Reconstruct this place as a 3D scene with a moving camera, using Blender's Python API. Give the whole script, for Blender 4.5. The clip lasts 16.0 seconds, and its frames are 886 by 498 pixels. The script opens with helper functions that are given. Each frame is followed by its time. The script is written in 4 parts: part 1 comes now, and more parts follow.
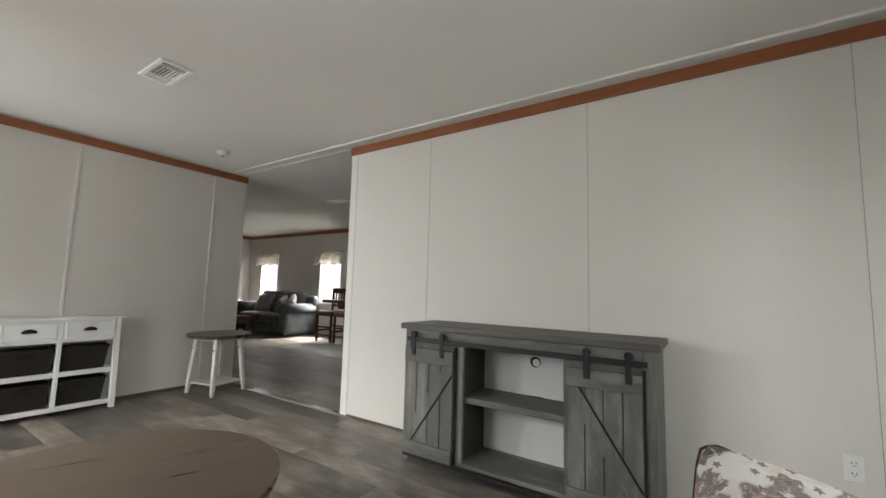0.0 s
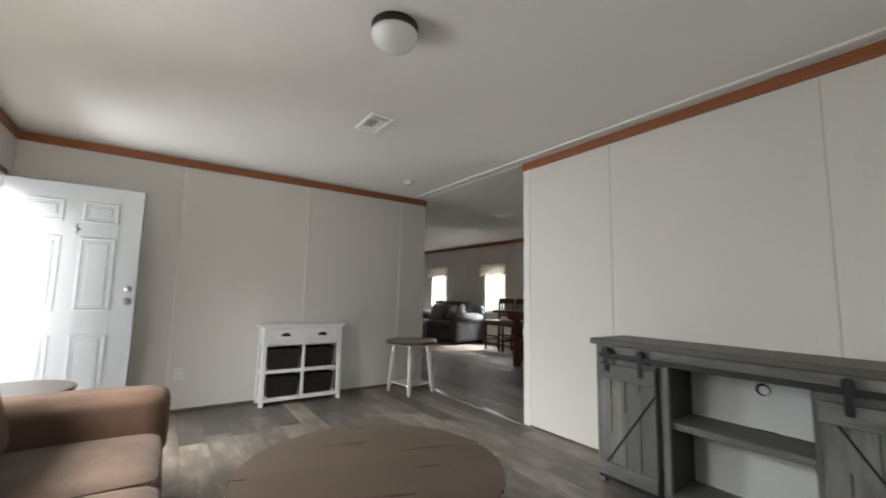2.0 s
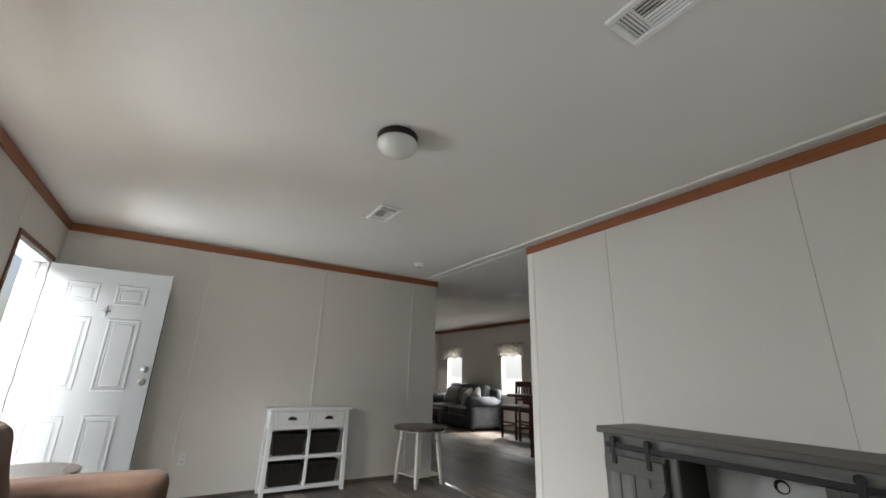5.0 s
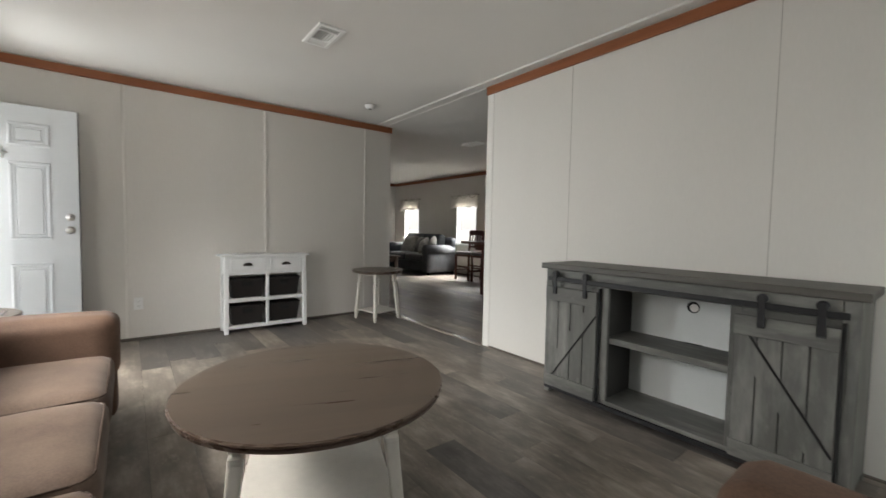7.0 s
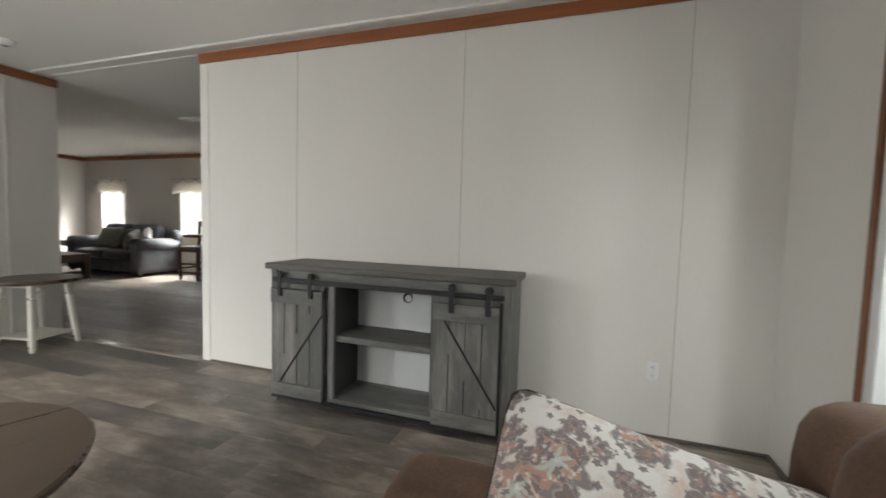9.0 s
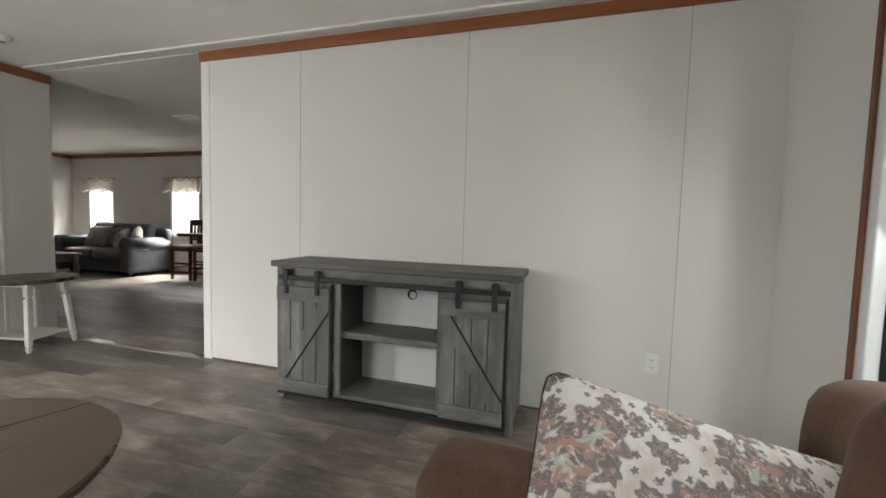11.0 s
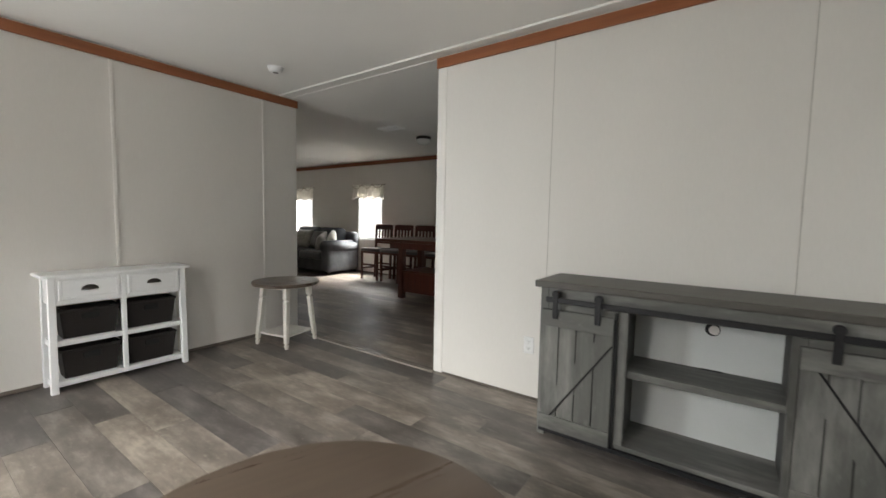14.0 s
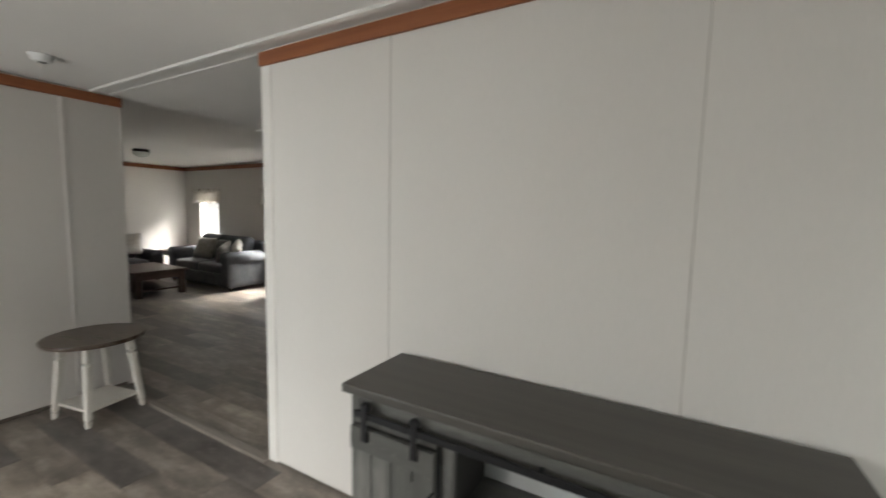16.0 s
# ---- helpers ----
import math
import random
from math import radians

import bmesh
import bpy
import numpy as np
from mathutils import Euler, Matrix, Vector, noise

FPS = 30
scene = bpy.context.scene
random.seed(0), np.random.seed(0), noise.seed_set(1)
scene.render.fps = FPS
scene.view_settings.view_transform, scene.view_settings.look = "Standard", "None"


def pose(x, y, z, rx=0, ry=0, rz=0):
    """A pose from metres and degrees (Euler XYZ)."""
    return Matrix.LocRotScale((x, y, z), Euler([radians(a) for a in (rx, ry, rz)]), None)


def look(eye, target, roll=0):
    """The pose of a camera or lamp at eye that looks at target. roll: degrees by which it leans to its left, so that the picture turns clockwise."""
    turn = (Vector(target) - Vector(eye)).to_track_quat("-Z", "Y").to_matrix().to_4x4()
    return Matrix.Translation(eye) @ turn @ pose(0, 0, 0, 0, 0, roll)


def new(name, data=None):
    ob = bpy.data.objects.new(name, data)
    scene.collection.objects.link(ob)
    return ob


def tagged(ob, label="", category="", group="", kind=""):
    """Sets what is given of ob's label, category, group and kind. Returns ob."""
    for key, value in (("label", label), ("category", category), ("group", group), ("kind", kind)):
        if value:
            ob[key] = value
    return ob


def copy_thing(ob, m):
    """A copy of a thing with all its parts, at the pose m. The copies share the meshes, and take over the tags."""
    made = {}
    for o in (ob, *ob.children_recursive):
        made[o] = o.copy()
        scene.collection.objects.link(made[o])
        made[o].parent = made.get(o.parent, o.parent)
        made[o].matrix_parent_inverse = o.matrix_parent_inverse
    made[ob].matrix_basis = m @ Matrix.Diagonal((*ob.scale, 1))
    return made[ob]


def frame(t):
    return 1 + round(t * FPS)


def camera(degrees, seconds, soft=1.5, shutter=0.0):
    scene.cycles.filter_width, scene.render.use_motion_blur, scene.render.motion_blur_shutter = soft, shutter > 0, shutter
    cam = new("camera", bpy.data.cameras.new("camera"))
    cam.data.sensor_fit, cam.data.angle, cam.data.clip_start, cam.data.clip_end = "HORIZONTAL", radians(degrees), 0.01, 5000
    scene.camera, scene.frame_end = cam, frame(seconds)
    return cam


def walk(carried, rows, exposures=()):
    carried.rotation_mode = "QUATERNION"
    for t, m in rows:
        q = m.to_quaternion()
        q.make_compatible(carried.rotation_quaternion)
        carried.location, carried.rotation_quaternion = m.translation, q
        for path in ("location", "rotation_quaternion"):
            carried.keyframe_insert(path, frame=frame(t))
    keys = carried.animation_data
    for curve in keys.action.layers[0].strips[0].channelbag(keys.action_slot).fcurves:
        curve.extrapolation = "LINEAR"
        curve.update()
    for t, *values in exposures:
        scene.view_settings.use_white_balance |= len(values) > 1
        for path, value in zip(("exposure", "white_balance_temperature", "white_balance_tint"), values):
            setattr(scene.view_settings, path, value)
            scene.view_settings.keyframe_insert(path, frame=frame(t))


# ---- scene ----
cam = camera(95.5, 16.0, shutter=0.5)
PATH = [
    (0, (0.654, 0.392, 1.125), (-0.45, 2.048, 1.325), 1.54),
    (0.5, (0.646, 0.393, 1.124), (-0.507, 2.015, 1.323), 1.54),
    (1, (0.607, 0.347, 1.139), (-0.67, 1.874, 1.332), 1.48),
    (1.5, (0.559, 0.268, 1.137), (-0.881, 1.64, 1.336), 1.42),
    (2, (0.564, 0.195, 1.16), (-1.073, 1.323, 1.382), 1.2),
    (2.5, (0.629, 0.196, 1.193), (-1.085, 1.175, 1.512), 1.2),
    (3, (0.696, 0.19, 1.243), (-1.003, 1.12, 1.739), 1.5),
    (3.5, (0.757, 0.233, 1.255), (-0.895, 1.173, 1.876), 1.5),
    (3.7, (0.773, 0.215, 1.248), (-0.853, 1.172, 1.912), 1.3),
    (5.8, (0.67, 0.233, 1.127), (-0.971, 1.301, 1.533), 1.4),
    (6, (0.642, 0.27, 1.115), (-1.014, 1.35, 1.419), 1.3),
    (6.5, (0.601, 0.313, 1.092), (-1.052, 1.438, 1.135), 1.2),
    (7, (0.639, 0.327, 1.109), (-0.937, 1.555, 1.009), 1.1),
    (7.5, (0.636, 0.351, 1.117), (-0.799, 1.736, 0.98), 1.1),
    (8, (0.682, 0.473, 1.152), (-0.466, 2.104, 1.014), 1.3),
    (8.5, (0.722, 0.525, 1.16), (-0.154, 2.318, 1.031), 1.5),
    (9, (0.725, 0.532, 1.165), (0.097, 2.427, 1.04), 1.6),
    (9.2, (0.728, 0.534, 1.167), (0.162, 2.448, 1.039), 1.5),
    (11.3, (0.631, 0.438, 1.147), (0.045, 2.346, 1.019), 1.6),
    (11.5, (0.622, 0.43, 1.138), (-0.005, 2.325, 1.007), 1.5),
    (12, (0.64, 0.434, 1.145), (-0.093, 2.29, 1.012), 1.5),
    (12.5, (0.633, 0.429, 1.145), (-0.207, 2.239, 1.009), 1.5),
    (13, (0.429, 0.428, 1.202), (-0.541, 2.172, 1.063), 1.5),
    (13.5, (0.059, 0.404, 1.169), (-1.005, 2.092, 1.028), 1.3),
    (14, (-0.259, 0.446, 1.221), (-1.413, 2.072, 1.072), 1.1),
    (14.5, (-0.296, 0.599, 1.363), (-1.483, 2.201, 1.203), 1.1),
    (15, (-0.288, 0.876, 1.51), (-1.466, 2.481, 1.326), 1.1),
    (15.5, (-0.231, 1.191, 1.537), (-1.374, 2.821, 1.342), 1.1),
    (16, (-0.049, 1.444, 1.567), (-1.029, 3.177, 1.378), 1.2),
]
EXPOSURES = [
    (0, 0.45, 6620, 10), (1.6, 0.46, 6580, 10), (2.5, 0.16, 6460, 10), (3.5, 0.10, 6430, 10),
    (5.6, 0.18, 6480, 10), (6.6, 0.32, 6620, 10), (8, 0.41, 6630, 10), (12.5, 0.52, 6630, 10), (14.5, 0.52, 6640, 10), (16, 0.42, 6640, 10),
]
walk(cam, [(t, look(eye, target, roll)) for t, eye, target, roll in PATH], EXPOSURES)


# ---- world and lights ----
world = bpy.data.worlds.new("overcast")
scene.world = world
world.use_nodes = True
wn = world.node_tree
sky = wn.nodes.new("ShaderNodeTexSky")
sky.sky_type, sky.sun_disc, sky.sun_elevation, sky.sun_rotation = "NISHITA", False, radians(50), radians(200)
sky.air_density, sky.dust_density = 1.0, 4.0
wn.links.new(sky.outputs[0], wn.nodes["Background"].inputs[0])
wn.nodes["Background"].inputs[1].default_value = 0.12
sun = new("sun", bpy.data.lights.new("sun", "SUN"))
sun.data.energy, sun.data.angle, sun.data.color = 1.2, radians(20), (1.0, 0.96, 0.9)
sun.matrix_world = look((0, 0, 0), (0.25, 0.6, -0.8))


def sky_lamp(name, at, toward, width, height, watts, colour=(1.0, 0.985, 0.955)):
    """An added area lamp standing in for daylight, in an opening or outside it."""
    lamp = new(name, bpy.data.lights.new(name, "AREA"))
    lamp.data.shape, lamp.data.size, lamp.data.size_y = "RECTANGLE", width, height
    lamp.data.energy, lamp.data.color = watts, colour
    lamp.matrix_world = look(at, toward)
    return lamp


LEFT, RIGHT, FRONT, MARRIAGE, BACK, FAR_LEFT, TOP = -4.096, 1.72, -0.9, 2.998, 6.72, -9.95, 2.45
sky_lamp("door_sky", (-4.6, -2.6, 2.0), (-2.0, 3.0, 0.6), 2.0, 1.6, 230, (0.9, 0.97, 1.0))
# no fixture: added lamp for daylight bounced up off the porch deck
sky_lamp("door_deck_bounce", (-3.5, -3.0, -0.05), (-3.2, 1.2, 2.3), 2.2, 1.4, 170, (0.93, 0.98, 1.0))
sky_lamp("patio_daylight", (1.89, 1.4, 1.05), (0.5, 1.3, 0.1), 1.75, 1.9, 17, (0.95, 0.99, 0.975))
# narrow unseen lamp added to throw soft upright bands on the north wall
sky_lamp("patio_sky", (3.1, -1.8, 1.8), (1.3, 3.0, 0.9), 0.5, 2.6, 28, (0.94, 1.0, 0.96))
sky_lamp("front_window_sky", (-1.45, -1.8, 2.75), (-2.5, 1.0, 0.2), 1.5, 1.2, 400)
sky_lamp("front_window_daylight", (-1.6, -1.3, 1.4), (-1.55, 0.5, -0.4), 1.3, 1.0, 26)
# window_sky: unseen lamps added outside; window_daylight: lamps that make the panes look white
for x, back, watts in ((-6.685, 0.2, 1700), (-9.06, 0.9, 850)):
    sky_lamp("window_sky", (x - back, 8.5, 4.2), (x + 0.5, 5.6, 0.0), 2.0, 1.8, watts)
    sky_lamp("window_daylight", (x, 6.87, 1.315), (x, 5, 1.25), 0.76, 1.12, 2.2)


# ---- materials ----
def material(name):
    m = bpy.data.materials.new(name)
    m.use_nodes = True
    return m, m.node_tree.nodes, m.node_tree.links, m.node_tree.nodes["Principled BSDF"]


def coords(nodes, links, scale=(1, 1, 1), vary=False):
    tc = nodes.new("ShaderNodeTexCoord")
    mp = nodes.new("ShaderNodeMapping")
    mp.inputs["Scale"].default_value = scale
    src = tc.outputs["Object"]
    if vary:
        info = nodes.new("ShaderNodeObjectInfo")
        mul = nodes.new("ShaderNodeMath")
        mul.operation = "MULTIPLY"
        mul.inputs[1].default_value = 60
        links.new(info.outputs["Random"], mul.inputs[0])
        add = nodes.new("ShaderNodeVectorMath")
        add.operation = "ADD"
        links.new(src, add.inputs[0])
        links.new(mul.outputs[0], add.inputs[1])
        src = add.outputs[0]
    links.new(src, mp.inputs[0])
    return mp.outputs[0]


def noise_tex(nodes, links, vec, scale, detail=4, rough=0.55):
    n = nodes.new("ShaderNodeTexNoise")
    n.inputs["Scale"].default_value, n.inputs["Detail"].default_value, n.inputs["Roughness"].default_value = scale, detail, rough
    links.new(vec, n.inputs["Vector"])
    return n.outputs["Fac"]


def ramp(nodes, links, fac, stops):
    r = nodes.new("ShaderNodeValToRGB")
    e = r.color_ramp.elements
    while len(e) < len(stops):
        e.new(0.5)
    for k, (p, c) in enumerate(stops):
        e[k].position, e[k].color = p, (*c, 1)
    links.new(fac, r.inputs[0])
    return r.outputs[0]


def mix(nodes, links, fac, a, b, blend="MIX"):
    m = nodes.new("ShaderNodeMix")
    m.data_type, m.blend_type = "RGBA", blend
    for value, slot in ((fac, 0), (a, 6), (b, 7)):
        if isinstance(value, (int, float)):
            m.inputs[slot].default_value = value
        elif isinstance(value, tuple):
            m.inputs[slot].default_value = (*value, 1)
        else:
            links.new(value, m.inputs[slot])
    return m.outputs[2]


def bump(nodes, links, bsdf, height, strength, distance=0.01):
    b = nodes.new("ShaderNodeBump")
    b.inputs["Strength"].default_value, b.inputs["Distance"].default_value = strength, distance
    links.new(height, b.inputs["Height"])
    links.new(b.outputs[0], bsdf.inputs["Normal"])


def plain(name, colour, rough=0.5, metal=0.0, grain=120, amount=0.06, relief=0.05, stretch=(1, 1, 1), stain=2.5):
    """A painted, plastic or metal surface: fine grain and broad stains over one colour."""
    m, n, l, b = material(name)
    v = coords(n, l, stretch)
    fine, broad = noise_tex(n, l, v, grain), noise_tex(n, l, v, stain, 3)
    dark = tuple(c * (1 - 2.2 * amount) for c in colour)
    light = tuple(min(1, c * (1 + amount)) for c in colour)
    c = ramp(n, l, broad, ((0.3, dark), (0.65, light)))
    c = mix(n, l, 0.35, c, ramp(n, l, fine, ((0.3, dark), (0.7, light))))
    l.new(c, b.inputs["Base Color"])
    b.inputs["Roughness"].default_value, b.inputs["Metallic"].default_value = rough, metal
    bump(n, l, b, fine, relief, 0.004)
    return m


def wood(name, dark, light, along=0, rough=0.5, streak=9, worn=None, relief=0.25):
    """Wood with grain along one axis; worn: a paler rubbed colour in patches."""
    m, n, l, b = material(name)
    stretch = [1.0, 1.0, 1.0]
    stretch[along] = 0.07
    v = coords(n, l, stretch)
    grain = noise_tex(n, l, v, streak * 3.2, 7, 0.65)
    broad = noise_tex(n, l, v, streak * 0.6, 3)
    c = ramp(n, l, grain, ((0.28, dark), (0.72, light)))
    c = mix(n, l, broad, c, tuple(0.62 * x for x in dark))
    if worn:
        stretch[along] = 0.22
        patch = noise_tex(n, l, coords(n, l, stretch), 6.5, 8, 0.6)
        c = mix(n, l, ramp(n, l, patch, ((0.5, (0, 0, 0)), (0.68, (0.7, 0.7, 0.7)))), c, worn)
        stretch[along] = 0.4
        fleck = noise_tex(n, l, coords(n, l, stretch), 34, 6, 0.72)
        c = mix(n, l, ramp(n, l, fleck, ((0.55, (0, 0, 0)), (0.72, (0.22, 0.22, 0.22)))), c, worn)
        c = mix(n, l, ramp(n, l, fleck, ((0.28, (0.3, 0.3, 0.3)), (0.44, (0, 0, 0)))), c, tuple(0.5 * x for x in dark))
    l.new(c, b.inputs["Base Color"])
    r = n.new("ShaderNodeMapRange")
    r.inputs["To Min"].default_value, r.inputs["To Max"].default_value = max(0.05, rough - 0.08), rough + 0.12
    l.new(grain, r.inputs[0])
    l.new(r.outputs[0], b.inputs["Roughness"])
    bump(n, l, b, grain, relief, 0.003)
    return m


def plank_vinyl(name, dark, mid, pale):
    """Printed wood-look vinyl: broad worn clouds and a faint grain along x, each plank its own tone, a low uneven gloss."""
    m, n, l, b = material(name)
    cloud = noise_tex(n, l, coords(n, l, (0.42, 1, 1), True), 7.5, 7, 0.62)
    c = ramp(n, l, cloud, ((0.3, dark), (0.5, mid), (0.72, pale)))
    scuff = noise_tex(n, l, coords(n, l, (0.5, 1, 1), True), 26, 5, 0.7)
    c = mix(n, l, ramp(n, l, scuff, ((0.56, (0, 0, 0)), (0.72, (0.45, 0.45, 0.45)))), c, pale)
    grain = noise_tex(n, l, coords(n, l, (0.06, 1, 1), True), 55, 4)
    c = mix(n, l, ramp(n, l, grain, ((0.3, (0.22, 0.22, 0.22)), (0.6, (0, 0, 0)))), c, dark)
    info = n.new("ShaderNodeObjectInfo")
    tone = ramp(n, l, info.outputs["Random"], ((0.0, (0.55, 0.56, 0.6)), (0.18, (0.7, 0.7, 0.72)), (0.3, (1.0, 0.985, 0.96)), (1.0, (1.3, 1.25, 1.18))))
    c = mix(n, l, 1.0, c, tone, "MULTIPLY")
    l.new(c, b.inputs["Base Color"])
    r = n.new("ShaderNodeMapRange")
    r.inputs["From Min"].default_value, r.inputs["From Max"].default_value = 0.3, 0.7
    r.inputs["To Min"].default_value, r.inputs["To Max"].default_value = 0.3, 0.5
    l.new(cloud, r.inputs[0])
    l.new(r.outputs[0], b.inputs["Roughness"])
    bump(n, l, b, scuff, 0.05, 0.004)
    return m


def cloth(name, colour, pale, rough=0.9, weave=260, mottle=5, relief=0.3, sheen=0.3):
    m, n, l, b = material(name)
    v = coords(n, l)
    fine, broad = noise_tex(n, l, v, weave, 2), noise_tex(n, l, v, mottle, 5)
    c = ramp(n, l, broad, ((0.35, colour), (0.68, pale)))
    c = mix(n, l, 0.25, c, ramp(n, l, fine, ((0.3, tuple(0.7 * x for x in colour)), (0.7, pale))))
    l.new(c, b.inputs["Base Color"])
    b.inputs["Roughness"].default_value, b.inputs["Sheen Weight"].default_value = rough, sheen
    bump(n, l, b, fine, relief, 0.002)
    return m


def floral(name):
    """Cream cotton with a washed print of rust and grey blossoms."""
    m, n, l, b = material(name)
    v = coords(n, l)
    drift = n.new("ShaderNodeVectorMath")
    drift.operation = "ADD"
    wob = n.new("ShaderNodeTexNoise")
    wob.inputs["Scale"].default_value = 18
    l.new(v, wob.inputs["Vector"])
    small = n.new("ShaderNodeVectorMath")
    small.operation = "SCALE"
    small.inputs["Scale"].default_value = 0.035
    l.new(wob.outputs["Color"], small.inputs[0])
    l.new(v, drift.inputs[0])
    l.new(small.outputs[0], drift.inputs[1])
    u = drift.outputs[0]
    cream, rust, grey, sage = (0.82, 0.8, 0.76), (0.47, 0.27, 0.21), (0.24, 0.195, 0.19), (0.5, 0.55, 0.5)
    # washed rust clouds, then medallions with a sage heart, rust petals and a grey leaf ring, then small grey buds
    c = mix(n, l, ramp(n, l, noise_tex(n, l, u, 11, 7, 0.7), ((0.5, (0, 0, 0)), (0.66, (0.6, 0.6, 0.6)))), cream, (0.6, 0.4, 0.32))
    speck = ramp(n, l, noise_tex(n, l, u, 95, 5, 0.65), ((0.34, (0, 0, 0)), (0.46, (0.92, 0.92, 0.92))))
    for scale, lobes, stops in (
        (8, 8, ((0.0, sage), (0.1, sage), (0.14, rust), (0.25, rust), (0.28, grey), (0.37, grey), (0.43, cream))),
        (18, 6, ((0.0, rust), (0.14, grey), (0.3, grey), (0.36, cream))),
        (42, 5, ((0.0, grey), (0.2, grey), (0.26, cream))),
    ):
        vor = n.new("ShaderNodeTexVoronoi")
        vor.voronoi_dimensions = "2D"
        vor.inputs["Scale"].default_value = scale
        l.new(u, vor.inputs["Vector"])
        away = n.new("ShaderNodeVectorMath")
        away.operation = "SUBTRACT"
        l.new(u, away.inputs[0])
        l.new(vor.outputs["Position"], away.inputs[1])
        axes = n.new("ShaderNodeSeparateXYZ")
        l.new(away.outputs[0], axes.inputs[0])
        turn = axes.outputs["Y"]
        for op, other in (("ARCTAN2", axes.outputs["X"]), ("MULTIPLY", lobes), ("SINE", None), ("MULTIPLY_ADD", 0.055)):
            step = n.new("ShaderNodeMath")
            step.operation = op
            l.new(turn, step.inputs[0])
            if isinstance(other, (int, float)):
                step.inputs[1].default_value = other
            elif other is not None:
                l.new(other, step.inputs[1])
            turn = step.outputs[0]
        l.new(vor.outputs["Distance"], step.inputs[2])
        inside = n.new("ShaderNodeMath")
        inside.operation = "MULTIPLY"
        edge = stops[-1][0]
        l.new(ramp(n, l, turn, ((edge - 0.06, (1, 1, 1)), (edge, (0, 0, 0)))), inside.inputs[0])
        l.new(speck, inside.inputs[1])
        c = mix(n, l, inside.outputs[0], c, ramp(n, l, turn, stops))
    l.new(c, b.inputs["Base Color"])
    b.inputs["Roughness"].default_value = 0.95
    bump(n, l, b, noise_tex(n, l, v, 300, 2), 0.25, 0.002)
    return m


def woven(name, colour):
    """Dark woven seagrass: crossing strands."""
    m, n, l, b = material(name)
    waves = []
    for axis in ("Z", "Y"):
        w = n.new("ShaderNodeTexWave")
        w.bands_direction = axis
        w.inputs["Scale"].default_value, w.inputs["Distortion"].default_value, w.inputs["Detail"].default_value = 26, 1.2, 2
        l.new(coords(n, l), w.inputs["Vector"])
        waves.append(w.outputs["Fac"])
    h = mix(n, l, 0.5, waves[0], waves[1])
    c = ramp(n, l, h, ((0.25, tuple(0.4 * x for x in colour)), (0.75, colour)))
    l.new(c, b.inputs["Base Color"])
    b.inputs["Roughness"].default_value = 0.65
    bump(n, l, b, h, 0.6, 0.004)
    return m


def sheer(name, colour):
    """Thin cloth that lets about half of the light through."""
    m, n, l, b = material(name)
    v = coords(n, l)
    c = ramp(n, l, noise_tex(n, l, v, 30, 5), ((0.3, tuple(0.8 * x for x in colour)), (0.7, colour)))
    l.new(c, b.inputs["Base Color"])
    b.inputs["Roughness"].default_value = 0.9
    t = n.new("ShaderNodeBsdfTranslucent")
    l.new(c, t.inputs["Color"])
    x = n.new("ShaderNodeMixShader")
    x.inputs[0].default_value = 0.55
    l.new(b.outputs[0], x.inputs[1])
    l.new(t.outputs[0], x.inputs[2])
    l.new(x.outputs[0], n["Material Output"].inputs["Surface"])
    return m


def glassy(name):
    m, n, l, b = material(name)
    b.inputs["Base Color"].default_value = (0.97, 0.98, 0.98, 1)
    b.inputs["Roughness"].default_value, b.inputs["Transmission Weight"].default_value, b.inputs["IOR"].default_value = 0.02, 1, 1.45
    return m


WALL = plain("wall_vinyl", (0.675, 0.65, 0.612), 0.62, grain=90, amount=0.025, relief=0.12, stretch=(1, 1, 0.25), stain=1.1)
CEILING = plain("ceiling_paint", (0.8, 0.784, 0.757), 0.85, grain=160, amount=0.02, relief=0.25, stain=0.9)
BATTEN = plain("batten_vinyl", (0.74, 0.715, 0.675), 0.5, grain=60, amount=0.03)
BEAD = plain("white_bead", (0.78, 0.77, 0.74), 0.5, amount=0.03)
CROWN_X = wood("stained_crown_wood_x", (0.27, 0.085, 0.03), (0.46, 0.165, 0.062), 0, 0.42, relief=0.1)
CROWN_Y = wood("stained_crown_wood_y", (0.27, 0.085, 0.03), (0.46, 0.165, 0.062), 1, 0.42, relief=0.1)
CASING = wood("stained_casing_wood", (0.17, 0.055, 0.02), (0.27, 0.1, 0.04), 2, 0.45, relief=0.1)
PLANK = plank_vinyl("weathered_plank", (0.085, 0.072, 0.063), (0.172, 0.152, 0.134), (0.345, 0.31, 0.274))
SUBFLOOR = plain("dark_subfloor", (0.05, 0.042, 0.036), 0.8)
BASE = wood("grey_brown_base", (0.12, 0.098, 0.08), (0.22, 0.185, 0.155), 0, 0.5)
STRIP = wood("pale_threshold", (0.27, 0.24, 0.21), (0.38, 0.345, 0.3), 0, 0.14, relief=0.05)
GREY_X = wood("grey_barn_wood_x", (0.1, 0.1, 0.092), (0.185, 0.185, 0.169), 0, 0.55, streak=8, worn=(0.27, 0.265, 0.245))
GREY_TOP = wood("grey_barn_wood_top", (0.068, 0.062, 0.054), (0.145, 0.136, 0.12), 0, 0.45, streak=6)
GREY_Z = wood("grey_barn_wood_z", (0.1, 0.1, 0.092), (0.185, 0.185, 0.169), 2, 0.55, streak=8, worn=(0.27, 0.265, 0.245))
